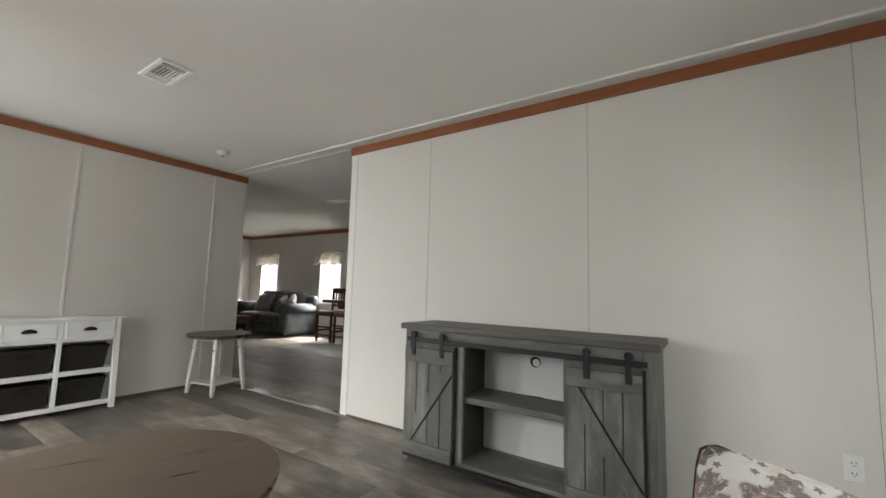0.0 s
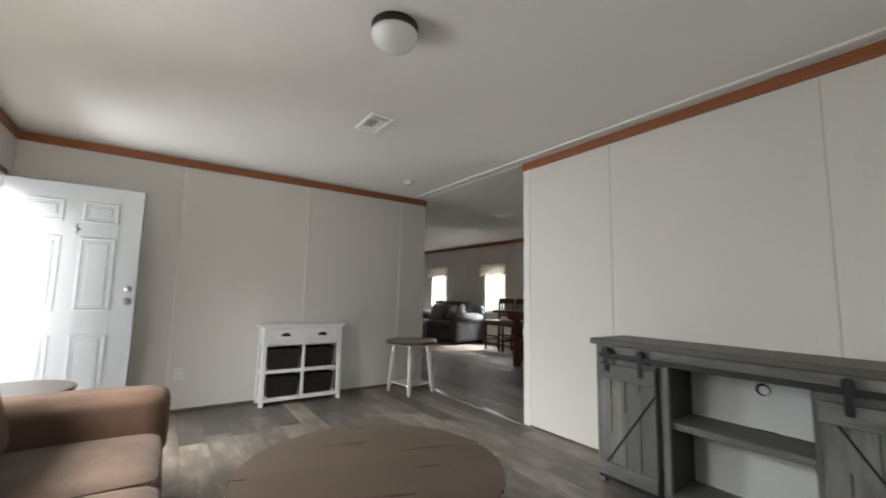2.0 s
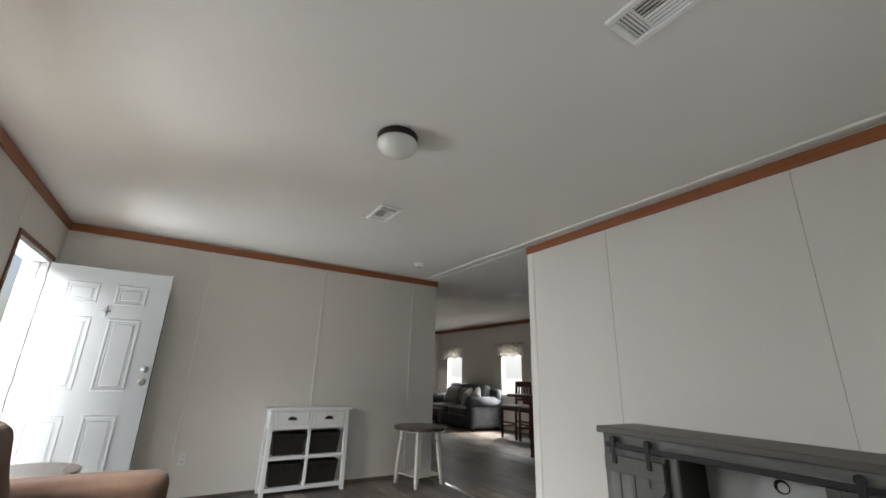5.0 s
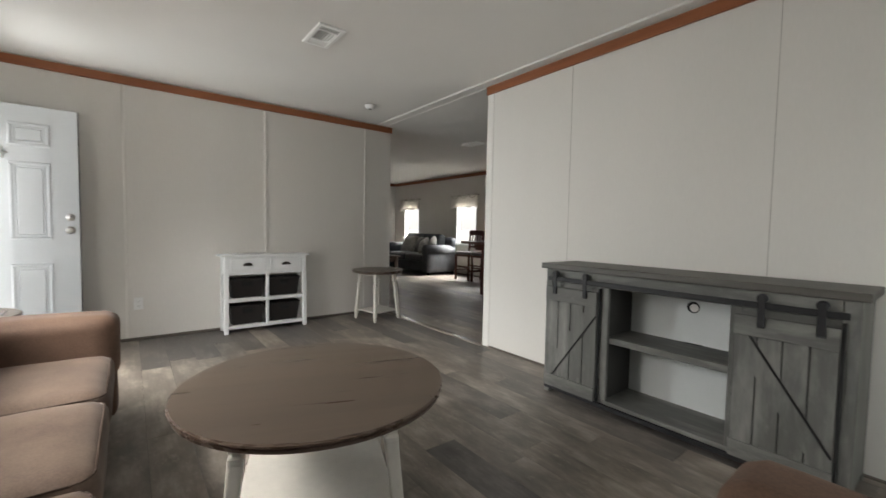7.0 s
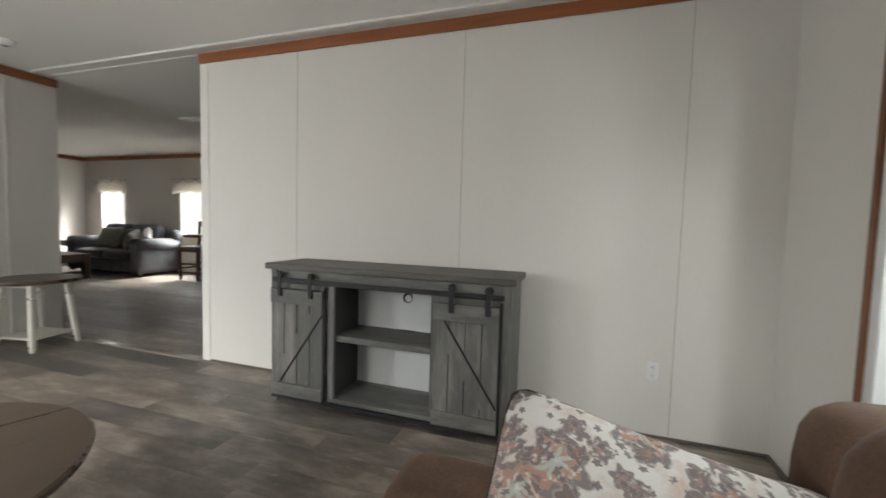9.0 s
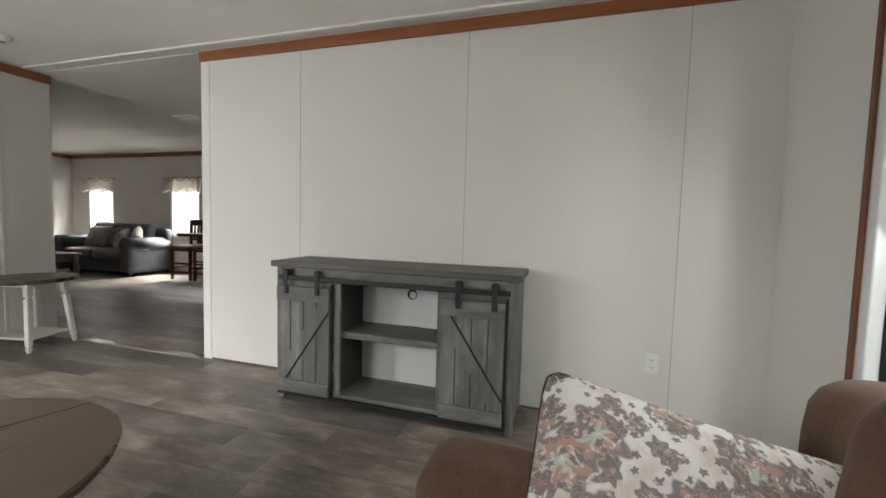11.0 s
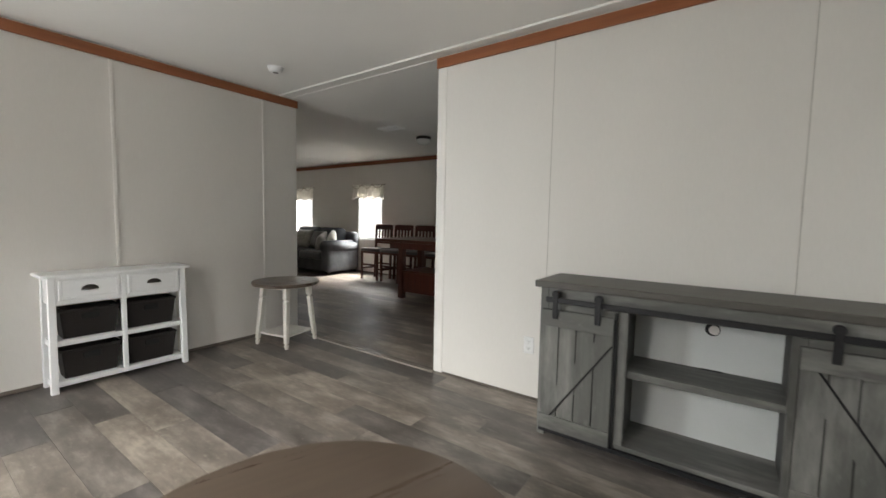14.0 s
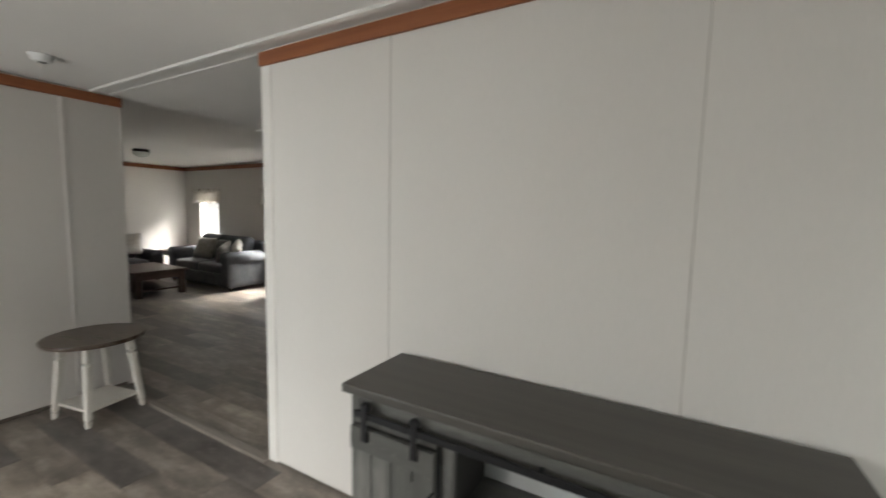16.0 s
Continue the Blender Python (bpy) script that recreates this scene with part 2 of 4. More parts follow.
# the same barn wood, with the shade inside the console put into its colour
GREY_SHADED = wood("grey_barn_wood_shaded", (0.02, 0.0185, 0.016), (0.038, 0.035, 0.03), 0, 0.6, streak=8)
BACKBOARD = plain("pale_back_board", (0.6, 0.62, 0.61), 0.6, amount=0.03)
BLACK = plain("black_iron", (0.018, 0.018, 0.02), 0.5, 0.4, amount=0.1)
WHITE = plain("white_paint", (0.82, 0.83, 0.83), 0.45, grain=60, amount=0.025, relief=0.06)
DOOR_WHITE = plain("door_white", (0.68, 0.71, 0.735), 0.4, grain=70, amount=0.02, relief=0.06)
JOINT = plain("shaded_joint", (0.3, 0.275, 0.245), 0.8)
CREAM = plain("distressed_cream_paint", (0.66, 0.63, 0.57), 0.5, grain=35, amount=0.06, relief=0.15)
TABLE_TOP = wood("weathered_brown_top", (0.095, 0.07, 0.052), (0.145, 0.108, 0.08), 0, 0.28, streak=7, relief=0.08)
TABLE_EDGE = wood("dark_brown_edge", (0.075, 0.05, 0.037), (0.14, 0.098, 0.072), 0, 0.26, streak=7)
SUEDE = cloth("tan_suede", (0.095, 0.06, 0.042), (0.19, 0.132, 0.097), 0.75, 140, 4, 0.25, 0.06)
SUEDE_ARM = cloth("brown_suede_arms", (0.08, 0.042, 0.026), (0.155, 0.09, 0.058), 0.75, 140, 4, 0.25, 0.05)
SUEDE_DARK = cloth("dark_brown_suede", (0.07, 0.034, 0.018), (0.175, 0.096, 0.057), 0.78, 140, 4, 0.25, 0.04)
FLORAL = floral("floral_cotton")
PIPING = cloth("brown_piping", (0.05, 0.03, 0.021), (0.08, 0.05, 0.036), sheen=0.0)
BASKET = woven("dark_woven_basket", (0.012, 0.0075, 0.006))
NICKEL = plain("brushed_nickel", (0.55, 0.54, 0.52), 0.3, 0.9, amount=0.04)
BRONZE = plain("oil_bronze", (0.03, 0.024, 0.02), 0.4, 0.6, amount=0.1)
PLASTIC = plain("white_plastic", (0.78, 0.78, 0.77), 0.35, amount=0.02, relief=0.02)
SLOT = plain("dark_slot", (0.008, 0.008, 0.008), 0.8)
VENT_WHITE = plain("white_vent_enamel", (0.9, 0.9, 0.885), 0.4, amount=0.01, relief=0.02)
VENT_DARK = plain("vent_duct", (0.24, 0.24, 0.23), 0.8)
FROSTED = plain("frosted_glass_shade", (0.72, 0.73, 0.7), 0.25, amount=0.02, relief=0.02)
GLASS = glassy("window_glass")
VINYL = plain("white_vinyl_frame", (0.76, 0.77, 0.77), 0.35, amount=0.02)
BLUE_GREY = cloth("blue_grey_chenille", (0.065, 0.071, 0.08), (0.11, 0.118, 0.13), 0.9, 180, 6, sheen=0.05)
SEAT_DARK = cloth("charcoal_seat_fabric", (0.035, 0.036, 0.042), (0.062, 0.064, 0.07), 0.85, 180, 6)
PILLOW_GREY = cloth("grey_striped_pillow", (0.2, 0.19, 0.175), (0.34, 0.32, 0.3), 0.9, 90, 14)
PILLOW_DARK = cloth("dark_pillow", (0.06, 0.05, 0.05), (0.11, 0.1, 0.095), 0.9, 90, 14)
PILLOW_WHITE = cloth("off_white_pillow", (0.5, 0.47, 0.43), (0.68, 0.66, 0.62), 0.9, 90, 14)
CHERRY = wood("dark_cherry_wood", (0.06, 0.014, 0.008), (0.15, 0.04, 0.021), 2, 0.35, streak=7)
CHERRY_TOP = wood("dark_cherry_top", (0.06, 0.02, 0.012), (0.13, 0.046, 0.028), 0, 0.28, streak=7)
WALNUT = wood("dark_walnut", (0.05, 0.026, 0.017), (0.11, 0.062, 0.042), 0, 0.4, streak=7)
SHEER = sheer("sheer_valance", (0.8, 0.77, 0.72))
SWAG = cloth("brown_swag_trim", (0.26, 0.2, 0.16), (0.36, 0.29, 0.23))
GRASS = plain("dry_grass", (0.34, 0.31, 0.22), 0.95, grain=30, amount=0.2, relief=0.4)
FOLIAGE = plain("far_foliage", (0.1, 0.12, 0.07), 0.9, grain=3, amount=0.25, relief=0.4)
DECK = wood("pale_deck_boards", (0.2, 0.18, 0.15), (0.3, 0.27, 0.23), 0, 0.7)


# ---- mesh helpers ----
OFFSET = {}


def thing(name, at, label, category, group="", rz=0.0, world_made=True):
    """The Empty at the base of a thing. world_made: its parts are written in world coordinates."""
    ob = new(name)
    ob.empty_display_size = 0.1
    ob.matrix_world = pose(*at, 0, 0, rz)
    if world_made:
        OFFSET[ob] = Vector(at)
    return tagged(ob, label, category, group)


def mesh_of(name, bm, mat, smooth=False):
    bmesh.ops.recalc_face_normals(bm, faces=bm.faces)
    me = bpy.data.meshes.new(name)
    bm.to_mesh(me)
    bm.free()
    me.materials.append(mat)
    if smooth:
        me.polygons.foreach_set("use_smooth", [True] * len(me.polygons))
    return me


def part(name, bm, mat, parent=None, label="", smooth=False):
    if parent in OFFSET:
        bmesh.ops.translate(bm, verts=bm.verts, vec=-OFFSET[parent])
    ob = new(name, mesh_of(name, bm, mat, smooth))
    if parent is not None:
        ob.parent = parent
        if parent in OFFSET:
            OFFSET[ob] = OFFSET[parent]
    return tagged(ob, label)


def merge(bm, other):
    me = bpy.data.meshes.new("tmp")
    other.to_mesh(me)
    other.free()
    bm.from_mesh(me)
    bpy.data.meshes.remove(me)
    return bm


def box(x0, x1, y0, y1, z0, z1, bevel=0.0, bm=None, segments=1):
    b = bmesh.new()
    bmesh.ops.create_cube(b, size=1)
    bmesh.ops.scale(b, verts=b.verts, vec=(x1 - x0, y1 - y0, z1 - z0))
    bmesh.ops.translate(b, verts=b.verts, vec=((x0 + x1) / 2, (y0 + y1) / 2, (z0 + z1) / 2))
    if bevel:
        bmesh.ops.bevel(b, geom=b.edges[:], offset=bevel, segments=segments, affect="EDGES", profile=0.5)
    return b if bm is None else merge(bm, b)


def lathe(profile, at=(0, 0, 0), seg=24, bm=None):
    """A turned solid about z: profile rows of (radius, height), from bottom to top."""
    b = bm or bmesh.new()
    rings = []
    for r, z in profile:
        rings.append([b.verts.new((at[0] + r * math.cos(2 * math.pi * k / seg), at[1] + r * math.sin(2 * math.pi * k / seg), at[2] + z)) for k in range(seg)])
    for a, c in zip(rings, rings[1:]):
        for k in range(seg):
            b.faces.new((a[k], a[(k + 1) % seg], c[(k + 1) % seg], c[k]))
    b.faces.new(rings[0][::-1])
    b.faces.new(rings[-1])
    return b


def rod(p, q, r, seg=12, r2=None, bm=None):
    p, q = Vector(p), Vector(q)
    b = lathe(((r, 0), (r2 or r, (q - p).length)), seg=seg)
    bmesh.ops.transform(b, matrix=Matrix.Translation(p) @ (q - p).to_track_quat("Z", "Y").to_matrix().to_4x4(), verts=b.verts)
    return b if bm is None else merge(bm, b)


def leg(profile, foot, top, seg=32):
    """A square leg with eased corners: profile of (half width, share of the length), leaning from foot to top."""
    foot, top = Vector(foot), Vector(top)
    b = lathe([(r, h) for r, h in profile], seg=seg)
    for v in b.verts:
        h, r = v.co.z, math.hypot(v.co.x, v.co.y)
        k = 1.0 if r < 1e-6 else r / (abs(v.co.x) ** 7 + abs(v.co.y) ** 7) ** (1 / 7)
        v.co = foot.lerp(top, h) + Vector((v.co.x * k, v.co.y * k, 0))
    return b


def soft_box(sx, sy, sz, at=(0, 0, 0), r=0.06, puff=0.0, cuts=9, sag=0.0, lumps=0.006, seed=0.0):
    """An upholstered block, centred at `at`, with rounded edges, a crowned top and slight unevenness."""
    b = bmesh.new()
    bmesh.ops.create_cube(b, size=2)
    bmesh.ops.subdivide_edges(b, edges=b.edges[:], cuts=cuts, use_grid_fill=True)
    half = Vector((sx / 2, sy / 2, sz / 2))
    r = min(r, *(0.98 * h for h in half))
    for v in b.verts:
        u = v.co.copy()
        p = Vector(math.copysign(abs(c) ** 0.75, c) * h for c, h in zip(u, half))
        core = Vector(max(-(h - r), min(h - r, c)) for c, h in zip(p, half))
        d = p - core
        if d.length > 1e-6:
            p = core + d.normalized() * r
        crown = max(0, 1 - u.x ** 2) * max(0, 1 - u.y ** 2)
        p.z += puff * crown * max(0, u.z) - sag * max(0, 1 - u.x ** 2) * max(0, u.z)
        w = noise.noise_vector(p * 5 + Vector((seed, seed * 1.7, 0)))
        v.co = p + w * lumps + Vector(at)
    return b


def pillow_mesh(w, h, thick, seed=0.0, n=18):
    """A stuffed square pillow in its own x-y plane, with pulled corners and creases."""
    b = bmesh.new()
    grids = []
    for side in (1, -1):
        rows = []
        for j in range(n + 1):
            row = []
            for i in range(n + 1):
                u, v = 2 * i / n - 1, 2 * j / n - 1
                edge = i in (0, n) or j in (0, n)
                if edge and side < 0:
                    row.append(grids[0][j][i])
                    continue
                fat = ((1 - u ** 4) * (1 - v ** 4)) ** 0.55
                crease = 0.10 * noise.noise(Vector((u * 2.3 + seed, v * 2.3, side * 3))) * fat
                x = u * (1 - 0.03 * (1 - v * v) - 0.06 * v ** 10) * w / 2
                y = v * (1 - 0.08 * (1 - u * u) - 0.06 * u ** 10) * h / 2
                row.append(b.verts.new((x, y, side * thick / 2 * (fat + crease))))
            rows.append(row)
        grids.append(rows)
    for g, rows in enumerate(grids):
        for j in range(n):
            for i in range(n):
                q = (rows[j][i], rows[j][i + 1], rows[j + 1][i + 1], rows[j + 1][i])
                b.faces.new(q if g == 0 else q[::-1])
    return b


def structure(name, bm, mat, label, category, parent=None):
    ob = part(name, bm, mat, parent)
    return tagged(ob, label, category, kind="structure")


def wall_y(name, y0, y1, x0, x1, holes, label, z1=TOP):
    """A wall along x, between y0 and y1, with openings (x0, x1, z0, z1) through it."""
    bm, x = bmesh.new(), x0
    for a, c, lo, hi in sorted(holes):
        box(x, a, y0, y1, 0, z1, bm=bm)
        if lo > 0:
            box(a, c, y0, y1, 0, lo, bm=bm)
        box(a, c, y0, y1, hi, z1, bm=bm)
        x = c
    box(x, x1, y0, y1, 0, z1, bm=bm)
    return structure(name, bm, WALL, label, "wall")


def wall_x(name, x0, x1, y0, y1, holes, label, z1=TOP):
    bm, y = bmesh.new(), y0
    for a, c, lo, hi in sorted(holes):
        box(x0, x1, y, a, 0, z1, bm=bm)
        if lo > 0:
            box(x0, x1, a, c, 0, lo, bm=bm)
        box(x0, x1, a, c, hi, z1, bm=bm)
        y = c
    box(x0, x1, y, y1, 0, z1, bm=bm)
    return structure(name, bm, WALL, label, "wall")


# ---- structure ----
DOOR_X0, DOOR_X1, DOOR_TOP = -3.925, -3.06, 2.03
PATIO_Y0, PATIO_Y1, PATIO_TOP = 0.45, 2.345, 2.03
WINDOWS = ((-7.07, -6.3), (-9.45, -8.67))
SILL, HEAD = 0.75, 1.88
FRONT_WINDOW = (-2.2, -1.0, 0.95, 2.0)
wall_x("wall_west", LEFT - 0.1, LEFT, FRONT, MARRIAGE + 0.1, (), "greige vinyl panel wall with thin battens")
wall_y("wall_north", MARRIAGE, MARRIAGE + 0.1, -2.135, RIGHT, (), "greige vinyl panel wall behind the media console")
wall_y("wall_south", FRONT - 0.15, FRONT, LEFT - 0.1, RIGHT + 0.15, ((DOOR_X0, DOOR_X1, 0, DOOR_TOP), FRONT_WINDOW), "greige vinyl panel outer wall with the front door")
wall_x("wall_east", RIGHT, RIGHT + 0.15, FRONT, BACK, ((PATIO_Y0, PATIO_Y1, 0, PATIO_TOP),), "greige vinyl panel outer wall with a patio door")
wall_y("wall_far_north", BACK, BACK + 0.15, FAR_LEFT - 0.15, RIGHT + 0.15, [(a, b, SILL, HEAD) for a, b in WINDOWS], "greige outer wall of the far sitting room")
wall_x("wall_far_west", FAR_LEFT - 0.15, FAR_LEFT, MARRIAGE + 0.1, BACK, (), "greige end wall of the far sitting room")
wall_y("wall_far_south", MARRIAGE, MARRIAGE + 0.1, FAR_LEFT - 0.15, LEFT - 0.1, (), "greige inner wall of the far sitting room")
structure("ceiling", box(FAR_LEFT - 0.15, RIGHT + 0.15, FRONT - 0.15, BACK + 0.15, TOP, TOP + 0.12), CEILING, "flat off-white painted ceiling", "ceiling")
structure("floor", box(FAR_LEFT - 0.15, RIGHT + 0.15, FRONT - 0.15, BACK + 0.15, -0.2, -0.007), SUBFLOOR, "grey-brown weathered wood-look plank floor", "floor")
FLOOR = bpy.data.objects["floor"]

# crown boards under the ceiling, with a plain white bead on the ceiling along the joint of the two halves
CR0, CR1, CT = 2.362, 2.436, 0.02
for n, bm, mat in (
    ("trim_crown_west", box(LEFT, LEFT + CT, FRONT + CT, MARRIAGE + 0.11, CR0, CR1, 0.003), CROWN_Y),
    ("trim_crown_north", box(-2.147, RIGHT - CT, MARRIAGE - CT, MARRIAGE, CR0, CR1, 0.003), CROWN_X),
    ("trim_crown_south", box(LEFT, RIGHT, FRONT, FRONT + CT, CR0, CR1, 0.003), CROWN_X),
    ("trim_crown_east", box(RIGHT - CT, RIGHT, FRONT + CT, MARRIAGE, CR0, CR1, 0.003), CROWN_Y),
    ("trim_crown_far_north", box(FAR_LEFT, RIGHT, BACK - CT, BACK, CR0 - 0.008, CR1 - 0.004, 0.003), CROWN_X),
    ("trim_crown_far_west", box(FAR_LEFT, FAR_LEFT + CT, MARRIAGE + 0.1, BACK - CT, CR0 - 0.008, CR1 - 0.004, 0.003), CROWN_Y),
):
    structure(n, bm, mat, "reddish-brown stained crown board below the ceiling", "trim")
structure("trim_ceiling_bead", box(LEFT + CT, RIGHT, 2.885, 2.922, TOP - 0.014, TOP + 0.004, 0.004), BEAD, "white bead along the ceiling joint", "trim")
structure("trim_ceiling_joint", box(LEFT, -2.135, MARRIAGE + 0.02, MARRIAGE + 0.055, TOP - 0.005, TOP + 0.004, 0.002), CEILING, "flat white ceiling seam strip", "trim")

# battens over the panel joints, 1.2 m apart
for x in (-1.233, 0.01, 1.25):
    structure("trim_batten", box(x - 0.004, x + 0.006, MARRIAGE - 0.0012, MARRIAGE + 0.004, 0.0, CR0, 0.0005), WALL, "thin greige batten over a panel joint", "trim")
    structure("trim_joint", box(x + 0.0062, x + 0.0086, MARRIAGE - 0.0014, MARRIAGE + 0.004, 0.0, CR0), JOINT, "thin dark gap beside a batten", "trim")
for y in (0.297, 1.517, 2.723):
    structure("trim_batten", box(LEFT - 0.004, LEFT + 0.007, y - 0.012, y + 0.012, 0.0, CR0, 0.003), BATTEN, "thin greige batten over a panel joint", "trim")
for x in (-2.97, 0.22, 1.44):
    structure("trim_batten", box(x - 0.007, x + 0.007, FRONT - 0.004, FRONT + 0.005, DOOR_TOP + 0.05 if x < -2.9 else 0.0, CR0, 0.002), BATTEN, "thin greige batten over a panel joint", "trim")
structure("trim_corner_north", box(-2.141, -2.06, MARRIAGE - 0.006, MARRIAGE + 0.106, 0, CR0, 0.003), BATTEN, "greige corner strip at the wall's end", "trim")
for n, bm in (
    ("baseboard_west", box(LEFT, LEFT + 0.014, FRONT, MARRIAGE + 0.048, 0, 0.028, 0.005)),
    ("baseboard_north", box(-2.055, RIGHT, MARRIAGE - 0.012, MARRIAGE, 0, 0.015, 0.004)),
    ("baseboard_east", box(RIGHT - 0.014, RIGHT, PATIO_Y1 + 0.06, MARRIAGE - 0.014, 0, 0.024, 0.005)),
    ("baseboard_far_north", box(FAR_LEFT, RIGHT, BACK - 0.014, BACK, 0, 0.03, 0.005)),
):
    structure(n, bm, BASE, "low grey-brown base strip along the floor", "baseboard")
structure("trim_threshold", box(LEFT, -2.135, 2.952, 3.022, -0.003, 0.009, 0.004), STRIP, "pale threshold strip in the wide opening", "threshold")


def front_door():
    """The front door's frame, with the leaf swung wide open into the room."""
    frame_ = bmesh.new()
    w, p = 0.035, 0.012
    box(DOOR_X0 - w, DOOR_X0, FRONT, FRONT + p, 0, DOOR_TOP + w, 0.002, frame_)
    box(DOOR_X1, DOOR_X1 + w, FRONT, FRONT + p, 0, DOOR_TOP + w, 0.002, frame_)
    box(DOOR_X0, DOOR_X1, FRONT, FRONT + p, DOOR_TOP, DOOR_TOP + w, 0.002, frame_)
    structure("door_1", frame_, CASING, "reddish-brown casing of the open front door", "door frame")
    jamb = bmesh.new()
    for a, b in ((DOOR_X0, DOOR_X0 + 0.03), (DOOR_X1 - 0.03, DOOR_X1)):
        box(a, b, FRONT - 0.17, FRONT - 0.002, 0, DOOR_TOP, 0.003, jamb)
    box(DOOR_X0 + 0.03, DOOR_X1 - 0.03, FRONT - 0.17, FRONT - 0.002, DOOR_TOP - 0.03, DOOR_TOP, 0.003, jamb)
    box(DOOR_X0 + 0.03, DOOR_X0 + 0.045, FRONT - 0.12, FRONT - 0.06, 0, DOOR_TOP - 0.03, 0.002, jamb)
    box(DOOR_X1 - 0.045, DOOR_X1 - 0.03, FRONT - 0.12, FRONT - 0.06, 0, DOOR_TOP - 0.03, 0.002, jamb)
    part("jamb", jamb, VINYL, bpy.data.objects["door_1"], "white jamb")
    part("threshold", box(DOOR_X0, DOOR_X1, FRONT - 0.16, FRONT + 0.02, -0.006, 0.018, 0.004), NICKEL, bpy.data.objects["door_1"], "metal threshold")

    x0, x1, y0, y1, z0, z1 = -3.905, -3.86, -0.882, 0.002, 0.02, 2.005
    door = thing("front_door", (-3.88, y0, 0), "white six-panel entry door standing wide open", "door")
    part("leaf", box(x0, x1, y0, y1, z0, z1, 0.003), DOOR_WHITE, door)
    part("edge_strip", box(x0 + 0.004, x1 - 0.004, y1 - 0.001, y1 + 0.003, z0, z1), SLOT, door, "dark weatherstripped door edge")
    for a, b, lo, hi in [(a, b, lo, hi) for lo, hi in ((1.69, 1.87), (0.96, 1.57), (0.21, 0.77)) for a, b in ((-0.75, -0.515), (-0.4, -0.165))]:
        bm = bmesh.new()
        for lo2, hi2, a2, b2 in ((lo, lo + 0.022, a, b), (hi - 0.022, hi, a, b), (lo + 0.022, hi - 0.022, a, a + 0.022), (lo + 0.022, hi - 0.022, b - 0.022, b)):
            box(x1 - 0.002, x1 + 0.007, a2, b2, lo2, hi2, 0.0045, bm)
        box(x1 - 0.004, x1 + 0.005, a + 0.04, b - 0.04, lo + 0.04, hi - 0.04, 0.0085, bm)
        part("panel", bm, DOOR_WHITE, door)
    for z, name in ((1.04, "knob"), (1.145, "deadbolt")):
        bm = lathe(((0.03, 0), (0.032, 0.006), (0.016, 0.01), (0.013, 0.03), (0.026, 0.042), (0.029, 0.055), (0.02, 0.066)) if name == "knob" else ((0.028, 0), (0.03, 0.008), (0.022, 0.014), (0.01, 0.016), (0.009, 0.03)), seg=20)
        bmesh.ops.transform(bm, matrix=pose(x1, -0.055, z, 0, 90, 0), verts=bm.verts)
        part(name, bm, NICKEL, door, "brushed nickel " + name, True)
    knock = lathe(((0.014, 0), (0.016, 0.01), (0.01, 0.02), (0.004, 0.024)), seg=14)
    bmesh.ops.transform(knock, matrix=pose(x1, -0.43, 1.63, 0, 90, 0), verts=knock.verts)
    box(x1, x1 + 0.01, -0.436, -0.424, 1.585, 1.675, 0.003, knock)
    box(x1, x1 + 0.008, -0.46, -0.4, 1.624, 1.636, 0.003, knock)
    part("peephole_knocker", knock, NICKEL, door, "small metal knocker with peephole", True)
    for z in (0.25, 1.05, 1.82):
        bm = rod((x1 + 0.004, y0 - 0.004, z - 0.05), (x1 + 0.004, y0 - 0.004, z + 0.05), 0.007, 10)
        box(x1 - 0.002, x1 + 0.003, y0, y0 + 0.03, z - 0.05, z + 0.05, bm=bm)
        part("hinge", bm, NICKEL, door, "metal hinge")


front_door()


